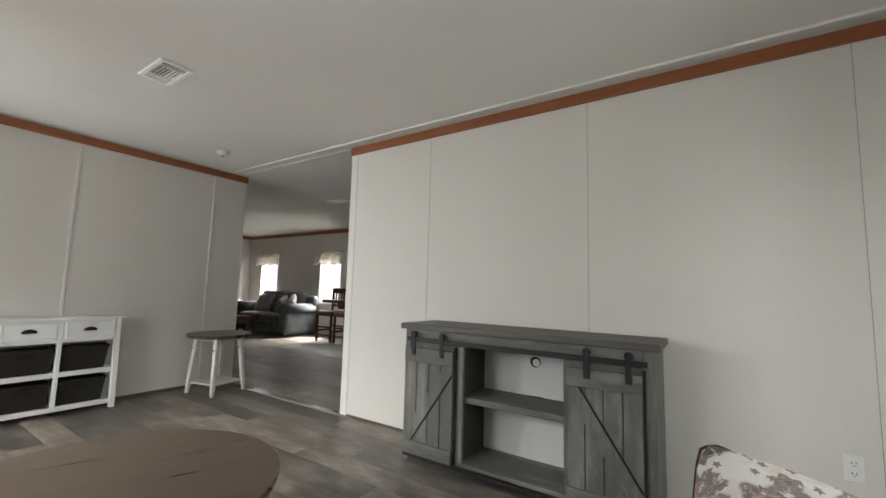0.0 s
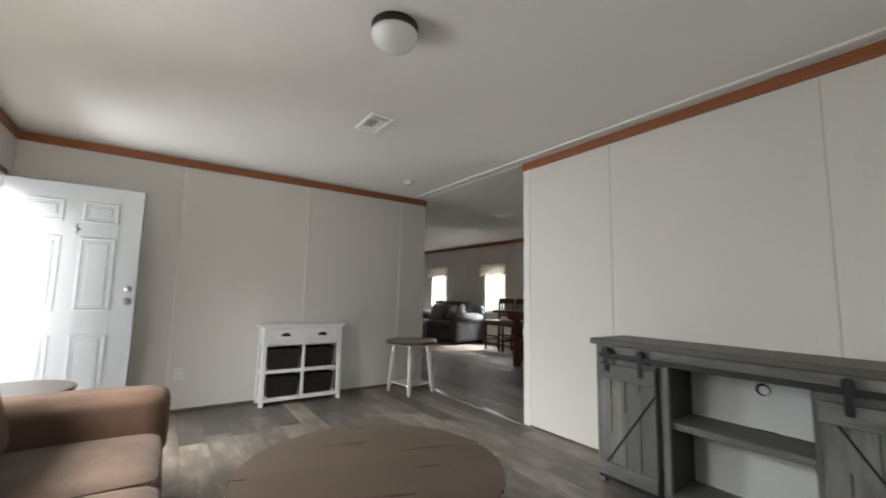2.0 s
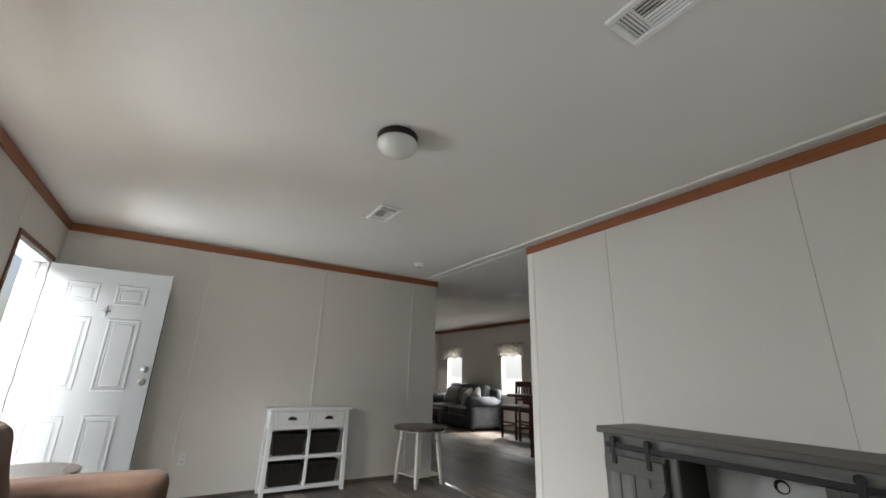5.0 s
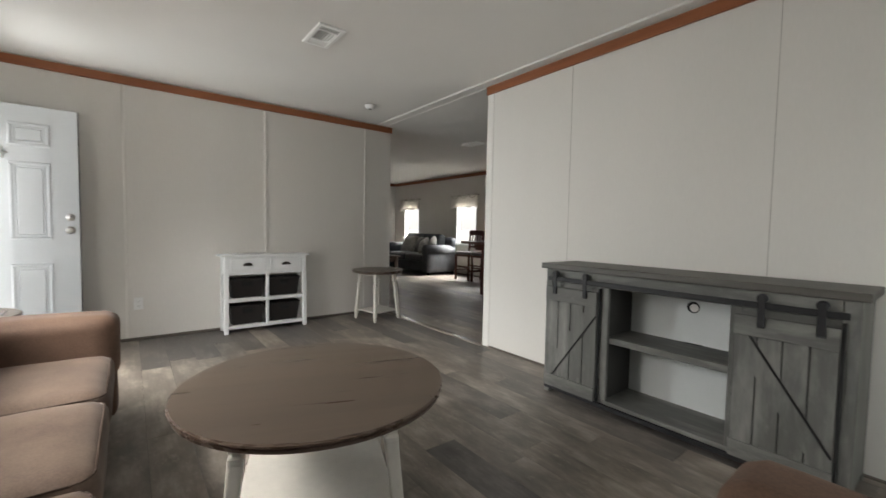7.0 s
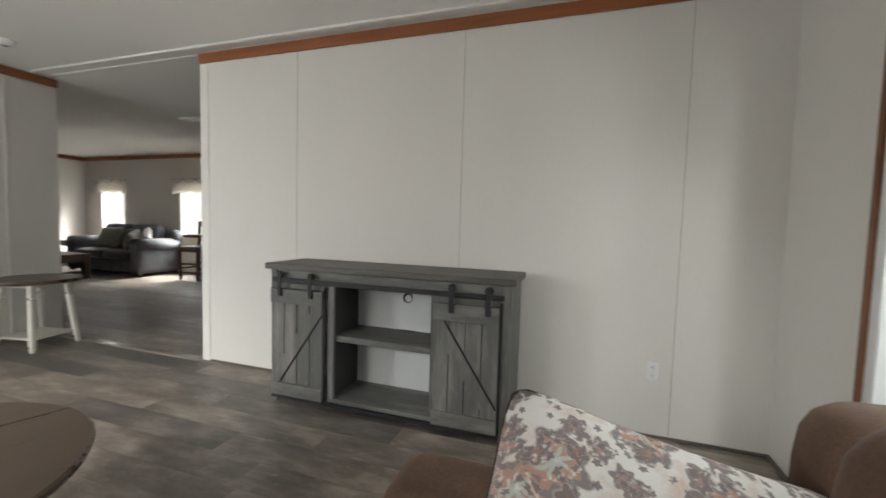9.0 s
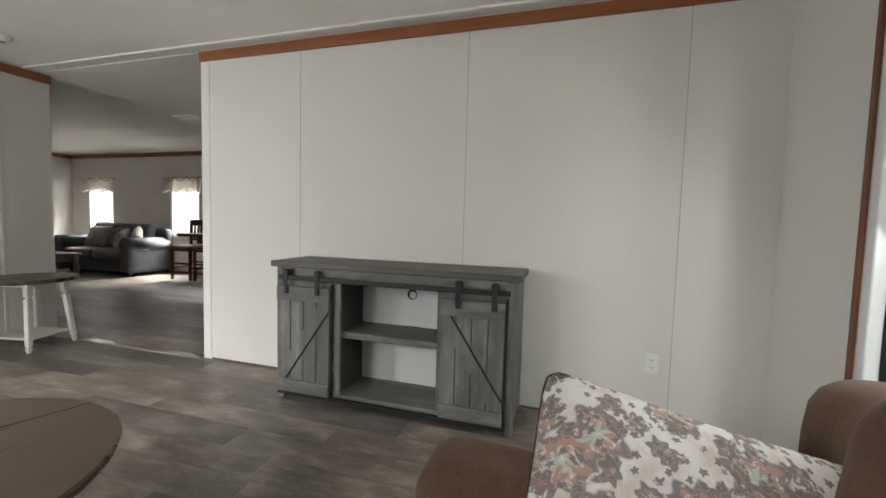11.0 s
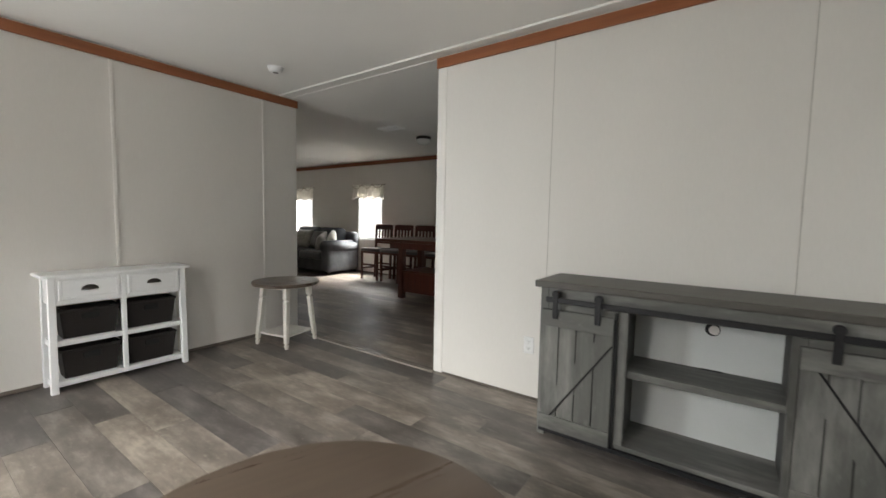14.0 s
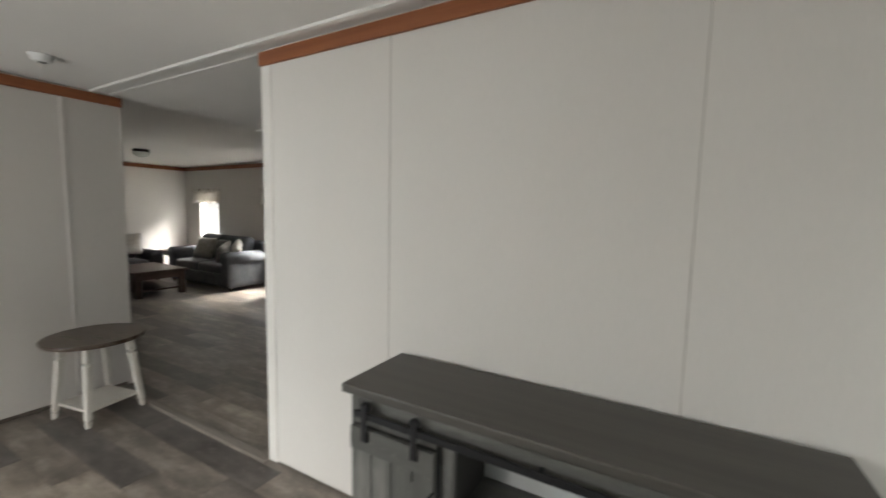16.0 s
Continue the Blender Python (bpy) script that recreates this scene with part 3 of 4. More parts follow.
def patio_door():
    frame_ = bmesh.new()
    w, p = 0.024, 0.014
    for a, b in ((PATIO_Y0 - w, PATIO_Y0), (PATIO_Y1, PATIO_Y1 + w)):
        box(RIGHT - p, RIGHT, a, b, 0, PATIO_TOP + w, 0.002, frame_)
    box(RIGHT - p, RIGHT, PATIO_Y0, PATIO_Y1, PATIO_TOP, PATIO_TOP + w, 0.002, frame_)
    root = structure("door_2", frame_, CASING, "reddish-brown casing round a white patio door", "door frame")
    vinyl = bmesh.new()
    for a, b in ((PATIO_Y0, PATIO_Y0 + 0.05), (PATIO_Y1 - 0.05, PATIO_Y1)):
        box(RIGHT + 0.0, RIGHT + 0.14, a, b, 0, PATIO_TOP, 0.004, vinyl)
    for a, b in ((0.0, 0.05), (PATIO_TOP - 0.05, PATIO_TOP)):
        box(RIGHT + 0.0, RIGHT + 0.14, PATIO_Y0 + 0.05, PATIO_Y1 - 0.05, a, b, 0.004, vinyl)
    part("outer_frame", vinyl, VINYL, root, "white vinyl frame")
    mid = (PATIO_Y0 + PATIO_Y1) / 2
    for k, (a, b) in enumerate(((PATIO_Y0 + 0.05, mid + 0.03), (mid - 0.03, PATIO_Y1 - 0.055))):
        x = RIGHT + 0.03 + 0.05 * k
        sash = bmesh.new()
        for c, d in ((a, a + 0.06), (b - 0.06, b)):
            box(x, x + 0.04, c, d, 0.05, PATIO_TOP - 0.05, 0.003, sash)
        for c, d in ((0.05, 0.13), (PATIO_TOP - 0.11, PATIO_TOP - 0.05)):
            box(x, x + 0.04, a + 0.06, b - 0.06, c, d, 0.003, sash)
        sash_ob = part("sash", sash, VINYL, root, "white sliding sash")
        pane = part("pane", box(x + 0.017, x + 0.023, a + 0.06, b - 0.06, 0.13, PATIO_TOP - 0.11), GLASS, sash_ob, "clear glass pane")
        pane.visible_shadow = False
    part("track_gap", box(RIGHT + 0.045, RIGHT + 0.08, PATIO_Y1 - 0.058, PATIO_Y1 - 0.052, 0.05, PATIO_TOP - 0.05), SLOT, root, "dark screen track")


patio_door()


def far_window(k, x0, x1):
    f = bmesh.new()
    w = 0.04
    for a, b in ((x0, x0 + w), (x1 - w, x1)):
        box(a, b, BACK + 0.005, BACK + 0.1, SILL, HEAD, 0.003, f)
    for a, b in ((SILL, SILL + w), (HEAD - w, HEAD)):
        box(x0 + w, x1 - w, BACK + 0.005, BACK + 0.1, a, b, 0.003, f)
    root = structure("window_%d" % k, f, VINYL, "white single-hung window filled with daylight", "window")
    for lo, hi in ((SILL + w, HEAD - w),):
        pane = part("pane", box(x0 + w, x1 - w, BACK + 0.05, BACK + 0.056, lo, hi), GLASS, root, "clear glass pane")
        pane.visible_shadow = False
    part("window_sill", box(x0 - 0.02, x1 + 0.02, BACK - 0.03, BACK + 0.004, SILL - 0.03, SILL, 0.004), VINYL, root, "white sill")
    # gathered valance on a rod
    val = thing("valance", ((x0 + x1) / 2, BACK, HEAD), "sheer white gathered valance with brown swags over the window", "curtain", "window valances")
    part("curtain_rod", rod((x0 - 0.1, BACK - 0.05, 1.915), (x1 + 0.1, BACK - 0.05, 1.915), 0.009), BRONZE, val, "dark rod", True)
    b, n, rows = bmesh.new(), 72, 8
    sides = []
    for off in (0, 0.006):
        g = []
        for j in range(rows + 1):
            v = j / rows
            g.append([])
            for i in range(n + 1):
                u = i / n
                drop = 0.3 + 0.02 * math.cos(u * 6 * math.pi)
                y = BACK - 0.055 - off - (0.012 + 0.014 * v) * math.sin(u * 26 * math.pi + 1.5 * v) - 0.01 * v
                g[-1].append(b.verts.new((x0 - 0.09 + u * (x1 - x0 + 0.18), y, 1.935 - v * drop)))
        sides.append(g)
    for g in sides:
        for j in range(rows):
            for i in range(n):
                b.faces.new((g[j][i], g[j][i + 1], g[j + 1][i + 1], g[j + 1][i]))
    for i in range(n):
        b.faces.new((sides[0][rows][i], sides[0][rows][i + 1], sides[1][rows][i + 1], sides[1][rows][i]))
        b.faces.new((sides[0][0][i], sides[0][0][i + 1], sides[1][0][i + 1], sides[1][0][i]))
    part("sheer", b, SHEER, val, "white sheer cloth", True)
    for c in range(3):
        b = bmesh.new()
        xc, half = x0 - 0.09 + (c + 0.5) * (x1 - x0 + 0.18) / 3, (x1 - x0 + 0.18) / 6
        pts = [(xc + half * (k / 6 - 1), BACK - 0.1, 1.935 - 0.09 * (1 - (k / 6 - 1) ** 2)) for k in range(13)]
        for p, q in zip(pts, pts[1:]):
            rod(p, q, 0.006, 8, bm=b)
        part("swag", b, SWAG, val, "brown swag")


for k, (a, b) in enumerate(WINDOWS):
    far_window(k + 1, a, b)



def front_window():
    x0, x1, z0, z1 = FRONT_WINDOW
    f, w = bmesh.new(), 0.045
    for a, b in ((x0, x0 + w), (x1 - w, x1), ((x0 + x1) / 2 - 0.02, (x0 + x1) / 2 + 0.02)):
        box(a, b, FRONT - 0.1, FRONT - 0.005, z0, z1, 0.003, f)
    for a, b in ((z0, z0 + w), (z1 - w, z1)):
        box(x0 + w, x1 - w, FRONT - 0.1, FRONT - 0.006, a, b, 0.003, f)
    structure("window_3", f, VINYL, "white window behind the tan sofa", "window")


front_window()

# ---- outside ----
structure("ground", box(-400, 400, -400, 400, -0.9, -0.6), GRASS, "flat pale dry grass ground", "ground")
structure("porch_deck", box(-4.9, -2.2, -2.9, FRONT - 0.15, -0.25, -0.12, 0.01), DECK, "pale wooden porch deck outside the door", "deck")
for k in range(7):
    h = 4.2 + 1.4 * math.sin(k * 2.3)
    tree = thing("tree", (-120 + 9 * math.sin(k * 1.7), -14 - 6.5 * k, -0.6), "distant leafy green tree", "tree", "trees beyond the yard")
    x, y = tree.matrix_world.translation[:2]
    part("trunk", rod((x, y, -0.6), (x + 0.3, y, h * 0.55), 0.35, 10, 0.16), WALNUT, tree)
    b = bmesh.new()
    rng = random.Random(k)
    for _ in range(150):
        d = Vector((rng.gauss(0, 1), rng.gauss(0, 1), rng.gauss(0, 0.8))).normalized() * rng.uniform(0.35, 1) ** 0.6
        c = Vector((x, y, h * 0.75)) + Vector((d.x * 3.1, d.y * 3.1, d.z * h * 0.42))
        t = bmesh.new()
        bmesh.ops.create_icosphere(t, subdivisions=1, radius=rng.uniform(0.35, 0.75))
        bmesh.ops.transform(t, matrix=Matrix.Translation(c) @ Matrix.Diagonal((1, 1, rng.uniform(0.5, 0.9), 1)), verts=t.verts)
        merge(b, t)
    part("crown", b, FOLIAGE, tree)


# ---- living room: things ----
def media_console():
    """Grey barn-wood media console: two sliding doors on an iron rail, an open bay between."""
    x0, x1, f, bk = -1.48, 0.042, 2.425, 2.8
    c = thing("media_console", ((x0 + x1) / 2, (f + bk) / 2, 0), "weathered grey barn-wood media console with sliding doors against the wall", "media console")
    part("top", box(x0 - 0.03, x1 + 0.025, f - 0.03, bk, 0.853, 0.89, 0.006, segments=2), GREY_TOP, c)
    for a, b in ((x0, x0 + 0.03), (x1 - 0.03, x1)):
        part("side_panel", box(a, b, f + 0.004, bk, 0.045, 0.853, 0.003), GREY_Z, c)
    for a, b in ((x0, x0 + 0.045), (x1 - 0.055, x1)):
        part("stile", box(a, b, f - 0.004, f + 0.02, 0.05, 0.853, 0.003), GREY_Z, c)
        for ya, yb in ((f, f + 0.05), (bk - 0.05, bk)):
            xa = a if a == x0 else x1 - 0.045
            part("foot", box(xa, xa + 0.045, ya, yb, 0.0, 0.05, 0.004), GREY_Z, c)
    part("header", box(x0 + 0.045, x1 - 0.055, f - 0.002, f + 0.02, 0.768, 0.853, 0.003), GREY_X, c)
    for a, b in ((x0 + 0.045, -1.072), (-0.35, x1 - 0.055)):
        part("door_header", box(a, b, f, f + 0.02, 0.68, 0.768, 0.002), GREY_X, c)
    part("bottom_panel", box(x0 + 0.03, x1 - 0.03, f + 0.004, bk - 0.012, 0.05, 0.075, 0.002), GREY_X, c)
    part("kick_strip", box(x0 + 0.02, x1 - 0.045, f - 0.026, f - 0.006, 0.036, 0.056), BLACK, c, "dark gap strip under the doors")
    for a, b in ((-1.072, -1.022), (-0.4, -0.35)):
        part("divider", box(a, b, f + 0.0, f + 0.022, 0.075, 0.768, 0.003), GREY_Z, c)
        # panel coloured dark for the shade within the bay
        part("divider_panel", box(a + 0.01, a + 0.03, f + 0.022, bk - 0.012, 0.075, 0.853), GREY_SHADED, c)
    shelf = part("shelf", box(-1.042, -0.37, f + 0.03, bk - 0.012, 0.425, 0.463, 0.003), GREY_X, c, "grey shelf in the open bay")
    part("cord_notch", box(-0.72, -0.62, bk - 0.075, bk - 0.0525, 0.4635, 0.465), SLOT, shelf, "dark cord notch")
    part("back_panel", box(x0 + 0.03, x1 - 0.03, bk - 0.052, bk - 0.042, 0.05, 0.853), BACKBOARD, c, "pale back board")
    ring = lathe(((0.034, 0), (0.034, 0.004), (0.026, 0.004), (0.026, 0.001)), seg=24)
    bmesh.ops.transform(ring, matrix=pose(-0.677, bk - 0.0525, 0.678, 90, 0, 0), verts=ring.verts)
    part("cord_hole", ring, SLOT, c, "round dark cord hole")
    crescent = lathe(((0.0235, 0), (0.0235, 0.0055)), seg=20)
    bmesh.ops.transform(crescent, matrix=pose(-0.671, bk - 0.0525, 0.675, 90, 0, 0), verts=crescent.verts)
    part("hole_view", crescent, WALL, c, "wall seen through the cord hole")
    part("rail", box(-1.437, 0.012, f - 0.043, f - 0.034, 0.779, 0.806, 0.002), BLACK, c, "black iron rail")
    for x in (-1.425, -0.72, 0.0):
        part("rail_spacer", rod((x, f - 0.034, 0.793), (x, f, 0.793), 0.009, 10), BLACK, c, "iron spacer")
    for side, (a, b) in enumerate(((-1.458, -1.082), (-0.375, -0.012))):
        fy = f - 0.024
        # door back coloured as if shaded, seen between the planks
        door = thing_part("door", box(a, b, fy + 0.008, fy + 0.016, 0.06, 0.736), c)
        n = 4
        w = (b - a) / n
        for k in range(n):
            part("plank", box(a + k * w + 0.0025, a + (k + 1) * w - 0.0025, fy, fy + 0.01, 0.062, 0.734, 0.002), GREY_Z, door)
        for lo, hi, nm in ((0.645, 0.736, "top_rail"), (0.06, 0.14, "bottom_rail")):
            part(nm, box(a, b, fy - 0.012, fy - 0.001, lo, hi, 0.002), GREY_X, door)
        zl, zh, wd = 0.14, 0.645, 0.055
        br = bmesh.new()
        xa, xb = (a + 0.006, b - 0.006) if side == 0 else (b - 0.006, a + 0.006)
        d = 1 if side == 0 else -1
        prof = [(xa, zl), (xa + d * wd, zl), (xb, zh - wd), (xb, zh), (xb - d * wd, zh), (xa, zl + wd)]
        fr = [br.verts.new((x, fy - 0.0035, z)) for x, z in prof]
        bkv = [br.verts.new((x, fy - 0.001, z)) for x, z in prof]
        br.faces.new(fr)
        br.faces.new(bkv[::-1])
        for k in range(6):
            br.faces.new((fr[k], fr[(k + 1) % 6], bkv[(k + 1) % 6], bkv[k]))
        part("brace", br, GREY_Z, door)
        # black rod along the brace's lower edge, drawn in place of its shadow
        line = bmesh.new()
        if side == 0:
            p, q = Vector((xa + d * wd, fy - 0.003, zl)), Vector((xb, fy - 0.003, zh - wd))
        else:
            p, q = Vector((xa, fy - 0.003, zl + wd)), Vector((xb - d * wd, fy - 0.003, zh))
        rod(p, q, 0.005, 6, bm=line)
        part("groove", line, SLOT, door, "black line for the shadow beside the brace")
        # solid black bar filling the gap, its shade put into the colour
        part("edge_gap", box(b + 0.001, b + 0.012, fy + 0.004, fy + 0.02, 0.06, 0.76), SLOT, door, "black strip for the shaded gap at the door's edge")
        for x in ((-1.382, -1.16), (-0.27, -0.07))[side]:
            h = box(x - 0.014, x + 0.014, fy - 0.026, fy - 0.02, 0.695, 0.84, 0.003)
            box(x - 0.014, x + 0.014, fy - 0.02, fy - 0.0125, 0.69, 0.735, 0.002, h)
            hang = part("hanger", h, BLACK, door, "black iron strap hanger")
        for x in ((-1.382, -1.16), (-0.27, -0.07))[side]:
            part("roller", rod((x, fy - 0.02, 0.824), (x, fy - 0.004, 0.824), 0.021, 18), BLACK, door, "black iron roller", True)
    c.location += Vector((0.378, 0.178, 0))


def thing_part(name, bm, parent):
    return part(name, bm, GREY_SHADED, parent, "sliding barn door of grey planks")


media_console()


def white_cabinet():
    """White storage table against the west wall: two drawers over two open rows of baskets."""
    f, bk, y0, y1 = -3.86, -4.09, 1.07, 1.885
    c = thing("storage_cabinet", (-3.97, 1.485, 0), "white painted storage cabinet with two drawers and open basket shelves", "cabinet")
    part("top", box(bk, f + 0.03, y0 - 0.04, y1 + 0.03, 0.785, 0.806, 0.006, segments=2), WHITE, c)
    for ya, yb in ((y0, y0 + 0.04), (y1 - 0.04, y1)):
        for xa, xb in ((f - 0.04, f), (bk, bk + 0.04)):
            b = box(xa, xb, ya, yb, 0.0, 0.785, 0.003)
            for v in b.verts:
                if v.co.z < 0.01:
                    v.co.x += 0.012 if xb == f else 0
                    v.co.y += -0.008 if ya == y0 else 0.008
            part("leg", b, WHITE, c)
    m = (y0 + y1) / 2
    part("centre_post", box(f - 0.035, f, m - 0.014, m + 0.014, 0.04, 0.785, 0.003), WHITE, c)
    part("apron", box(f - 0.025, f - 0.006, y0 + 0.04, y1 - 0.04, 0.598, 0.785, 0.002), WHITE, c)
    for ya in (y0 + 0.008, y1 - 0.024):
        part("side_apron", box(bk + 0.04, f - 0.04, ya, ya + 0.016, 0.6, 0.785, 0.002), WHITE, c)
        for z in (0.33, 0.05):
            part("side_rail", box(bk + 0.04, f - 0.04, ya, ya + 0.016, z - 0.02, z + 0.02, 0.002), WHITE, c)
    for z, nm in ((0.352, "middle_shelf"), (0.075, "bottom_shelf")):
        part(nm, box(bk + 0.005, f - 0.004, y0 + 0.02, y1 - 0.02, z - 0.035, z, 0.003), WHITE, c)
    for ya, yb in ((y0 + 0.052, m - 0.026), (m + 0.026, y1 - 0.052)):
        d = part("drawer", box(f - 0.022, f + 0.001, ya, yb, 0.628, 0.765, 0.003), WHITE, c)
        rim = bmesh.new()
        for a, b, lo, hi in ((ya, ya + 0.02, 0.628, 0.765), (yb - 0.02, yb, 0.628, 0.765), (ya + 0.02, yb - 0.02, 0.628, 0.646), (ya + 0.02, yb - 0.02, 0.747, 0.765)):
            box(f, f + 0.006, a, b, lo, hi, 0.003, rim)
        part("drawer_frame", rim, WHITE, d)
        cup = bmesh.new()
        bmesh.ops.create_uvsphere(cup, u_segments=20, v_segments=12, radius=1)
        bmesh.ops.transform(cup, matrix=Matrix.Translation((f + 0.001, (ya + yb) / 2, 0.69)) @ Matrix.Diagonal((0.026, 0.048, 0.032, 1)), verts=cup.verts)
        bmesh.ops.bisect_plane(cup, geom=cup.verts[:] + cup.edges[:] + cup.faces[:], plane_co=(0, 0, 0.69), plane_no=(0, 0, -1), clear_outer=True)
        part("cup_handle", cup, BRONZE, d, "dark bronze cup handle", True)
        for z in (0.353, 0.076):
            basket(ya - 0.012 if ya > m else ya + 0.005, yb - 0.012 if ya > m else yb + 0.002, bk + 0.03, f - 0.03, z)
    return c


def basket(y0, y1, x0, x1, z0):
    h = 0.195
    k = thing("basket", ((x0 + x1) / 2, (y0 + y1) / 2, z0), "dark brown woven basket on a white cabinet shelf", "basket", "baskets in the white cabinet")
    b = bmesh.new()
    ins = 0.02
    prof = ((ins, 0.0, 0), (0.0, h, 0), (0.0, h, 0.012), (ins, 0.012, 0.012))
    rings = []
    for taper, z, t in prof:
        a, c, d, e = x0 + taper + t, x1 - taper - t, y0 + taper + t, y1 - taper - t
        rings.append([b.verts.new(p) for p in ((a, d, z0 + z), (c, d, z0 + z), (c, e, z0 + z), (a, e, z0 + z))])
    for r, q in zip(rings, rings[1:]):
        for i in range(4):
            b.faces.new((r[i], r[(i + 1) % 4], q[(i + 1) % 4], q[i]))
    b.faces.new(rings[0][::-1])
    b.faces.new(rings[-1])
    part("body", b, BASKET, k)
    rim = bmesh.new()
    cs = [(x0, y0), (x1, y0), (x1, y1), (x0, y1)]
    for p, q in zip(cs, cs[1:] + cs[:1]):
        rod((*p, z0 + h), (*q, z0 + h), 0.009, 8, bm=rim)
    part("rim", rim, BASKET, k, "braided rim", True)
    m = (y0 + y1) / 2
    part("handle_slot", box(x1 - 0.012, x1 + 0.003, m - 0.05, m + 0.05, z0 + h - 0.07, z0 + h - 0.028, 0.006), SLOT, k, "dark cut-out handle")


white_cabinet()

# square-cut leg: foot, notched ankle, tapering shaft, notched collar, block
ANKLE = ((0.016, 0.0), (0.024, 0.05), (0.026, 0.07), (0.016, 0.078), (0.016, 0.09), (0.026, 0.098), (0.028, 0.11))


def collar(h):
    """The leg's profile, with the notch under its block at a share h of the length."""
    return ANKLE + ((0.032, h - 0.065), (0.034, h - 0.05), (0.034, h - 0.02), (0.018, h - 0.008), (0.018, h + 0.01), (0.034, h + 0.022), (0.034, 1.0))


def round_table(at, r, height, spread, label, category, shelf_z, planks, scale=1.0, group="", turn=0, notch=0.79):
    """A round plank-topped table on four splayed notched cream legs with a low square shelf."""
    t = thing(*at, label, category, group, rz=turn, world_made=False)
    cx = cy = 0.0
    top = part("top", lathe(((r - 0.028, height - 0.036), (r - 0.008, height - 0.03), (r - 0.004, height - 0.018), (r - 0.016, height - 0.013), (r, height - 0.01), (r - 0.001, height - 0.004), (r - 0.007, height - 0.0015)), (cx, cy, 0), 64), TABLE_EDGE, t, "dark moulded edge", False)
    n, w = planks, 2 * (r - 0.007) / planks
    for k in range(n):
        ya, yb = -r + 0.007 + k * w + 0.0001, -r + 0.007 + (k + 1) * w - 0.0001
        b = bmesh.new()
        rr = r - 0.0065
        ys = [ya + (yb - ya) * j / 8 for j in range(9)]
        hx = [math.sqrt(max(1e-6, rr * rr - y * y)) for y in ys]
        outline = [(-x, y) for x, y in zip(hx, ys)] + [(x, y) for x, y in reversed(list(zip(hx, ys)))]
        lo = [b.verts.new((x, y, height - 0.0015)) for x, y in outline]
        hi = [b.verts.new((x, y, height)) for x, y in outline]
        b.faces.new(hi)
        for i in range(len(lo)):
            b.faces.new((lo[i], lo[(i + 1) % len(lo)], hi[(i + 1) % len(lo)], hi[i]))
        board = new("plank", mesh_of("plank", b, TABLE_TOP))
        board.parent = top
    ins = spread - 0.045
    apron = bmesh.new()
    for sx, sy in ((1, 0), (-1, 0), (0, 1), (0, -1)):
        if sx:
            box(cx + sx * ins - 0.01, cx + sx * ins + 0.01, cy - ins, cy + ins, height - 0.1 * scale, height - 0.036, bm=apron)
        else:
            box(cx - ins, cx + ins, cy + sy * ins - 0.01, cy + sy * ins + 0.01, height - 0.1 * scale, height - 0.036, bm=apron)
    part("apron", apron, CREAM, t)
    for sx in (1, -1):
        for sy in (1, -1):
            part("leg", leg([(q * scale, h) for q, h in collar(notch)], (cx + sx * spread, cy + sy * spread, 0), (cx + sx * ins, cy + sy * ins, height - 0.036)), CREAM, t, "notched cream leg")
    s = spread - 0.012
    part("shelf", box(cx - s, cx + s, cy - s, cy + s, shelf_z - 0.018, shelf_z, 0.004), CREAM, t, "low square cream shelf")
    return t


round_table(("end_table", (-3.72, 2.715, 0)), 0.308, 0.6, 0.185, "round brown-topped end table with splayed cream legs", "end table", 0.115, 7, 0.68, "round end tables", turn=11)
round_table(("end_table", (-2.8, -0.48, 0)), 0.29, 0.56, 0.18, "round end table with cream legs beside the sofa arm", "end table", 0.115, 7, 0.68, "round end tables", turn=6)
round_table(("coffee_table", (-0.905, 0.908, 0)), 0.5, 0.505, 0.285, "round weathered brown coffee table with splayed cream legs", "coffee table", 0.13, 6, 0.76, turn=70, notch=0.8)


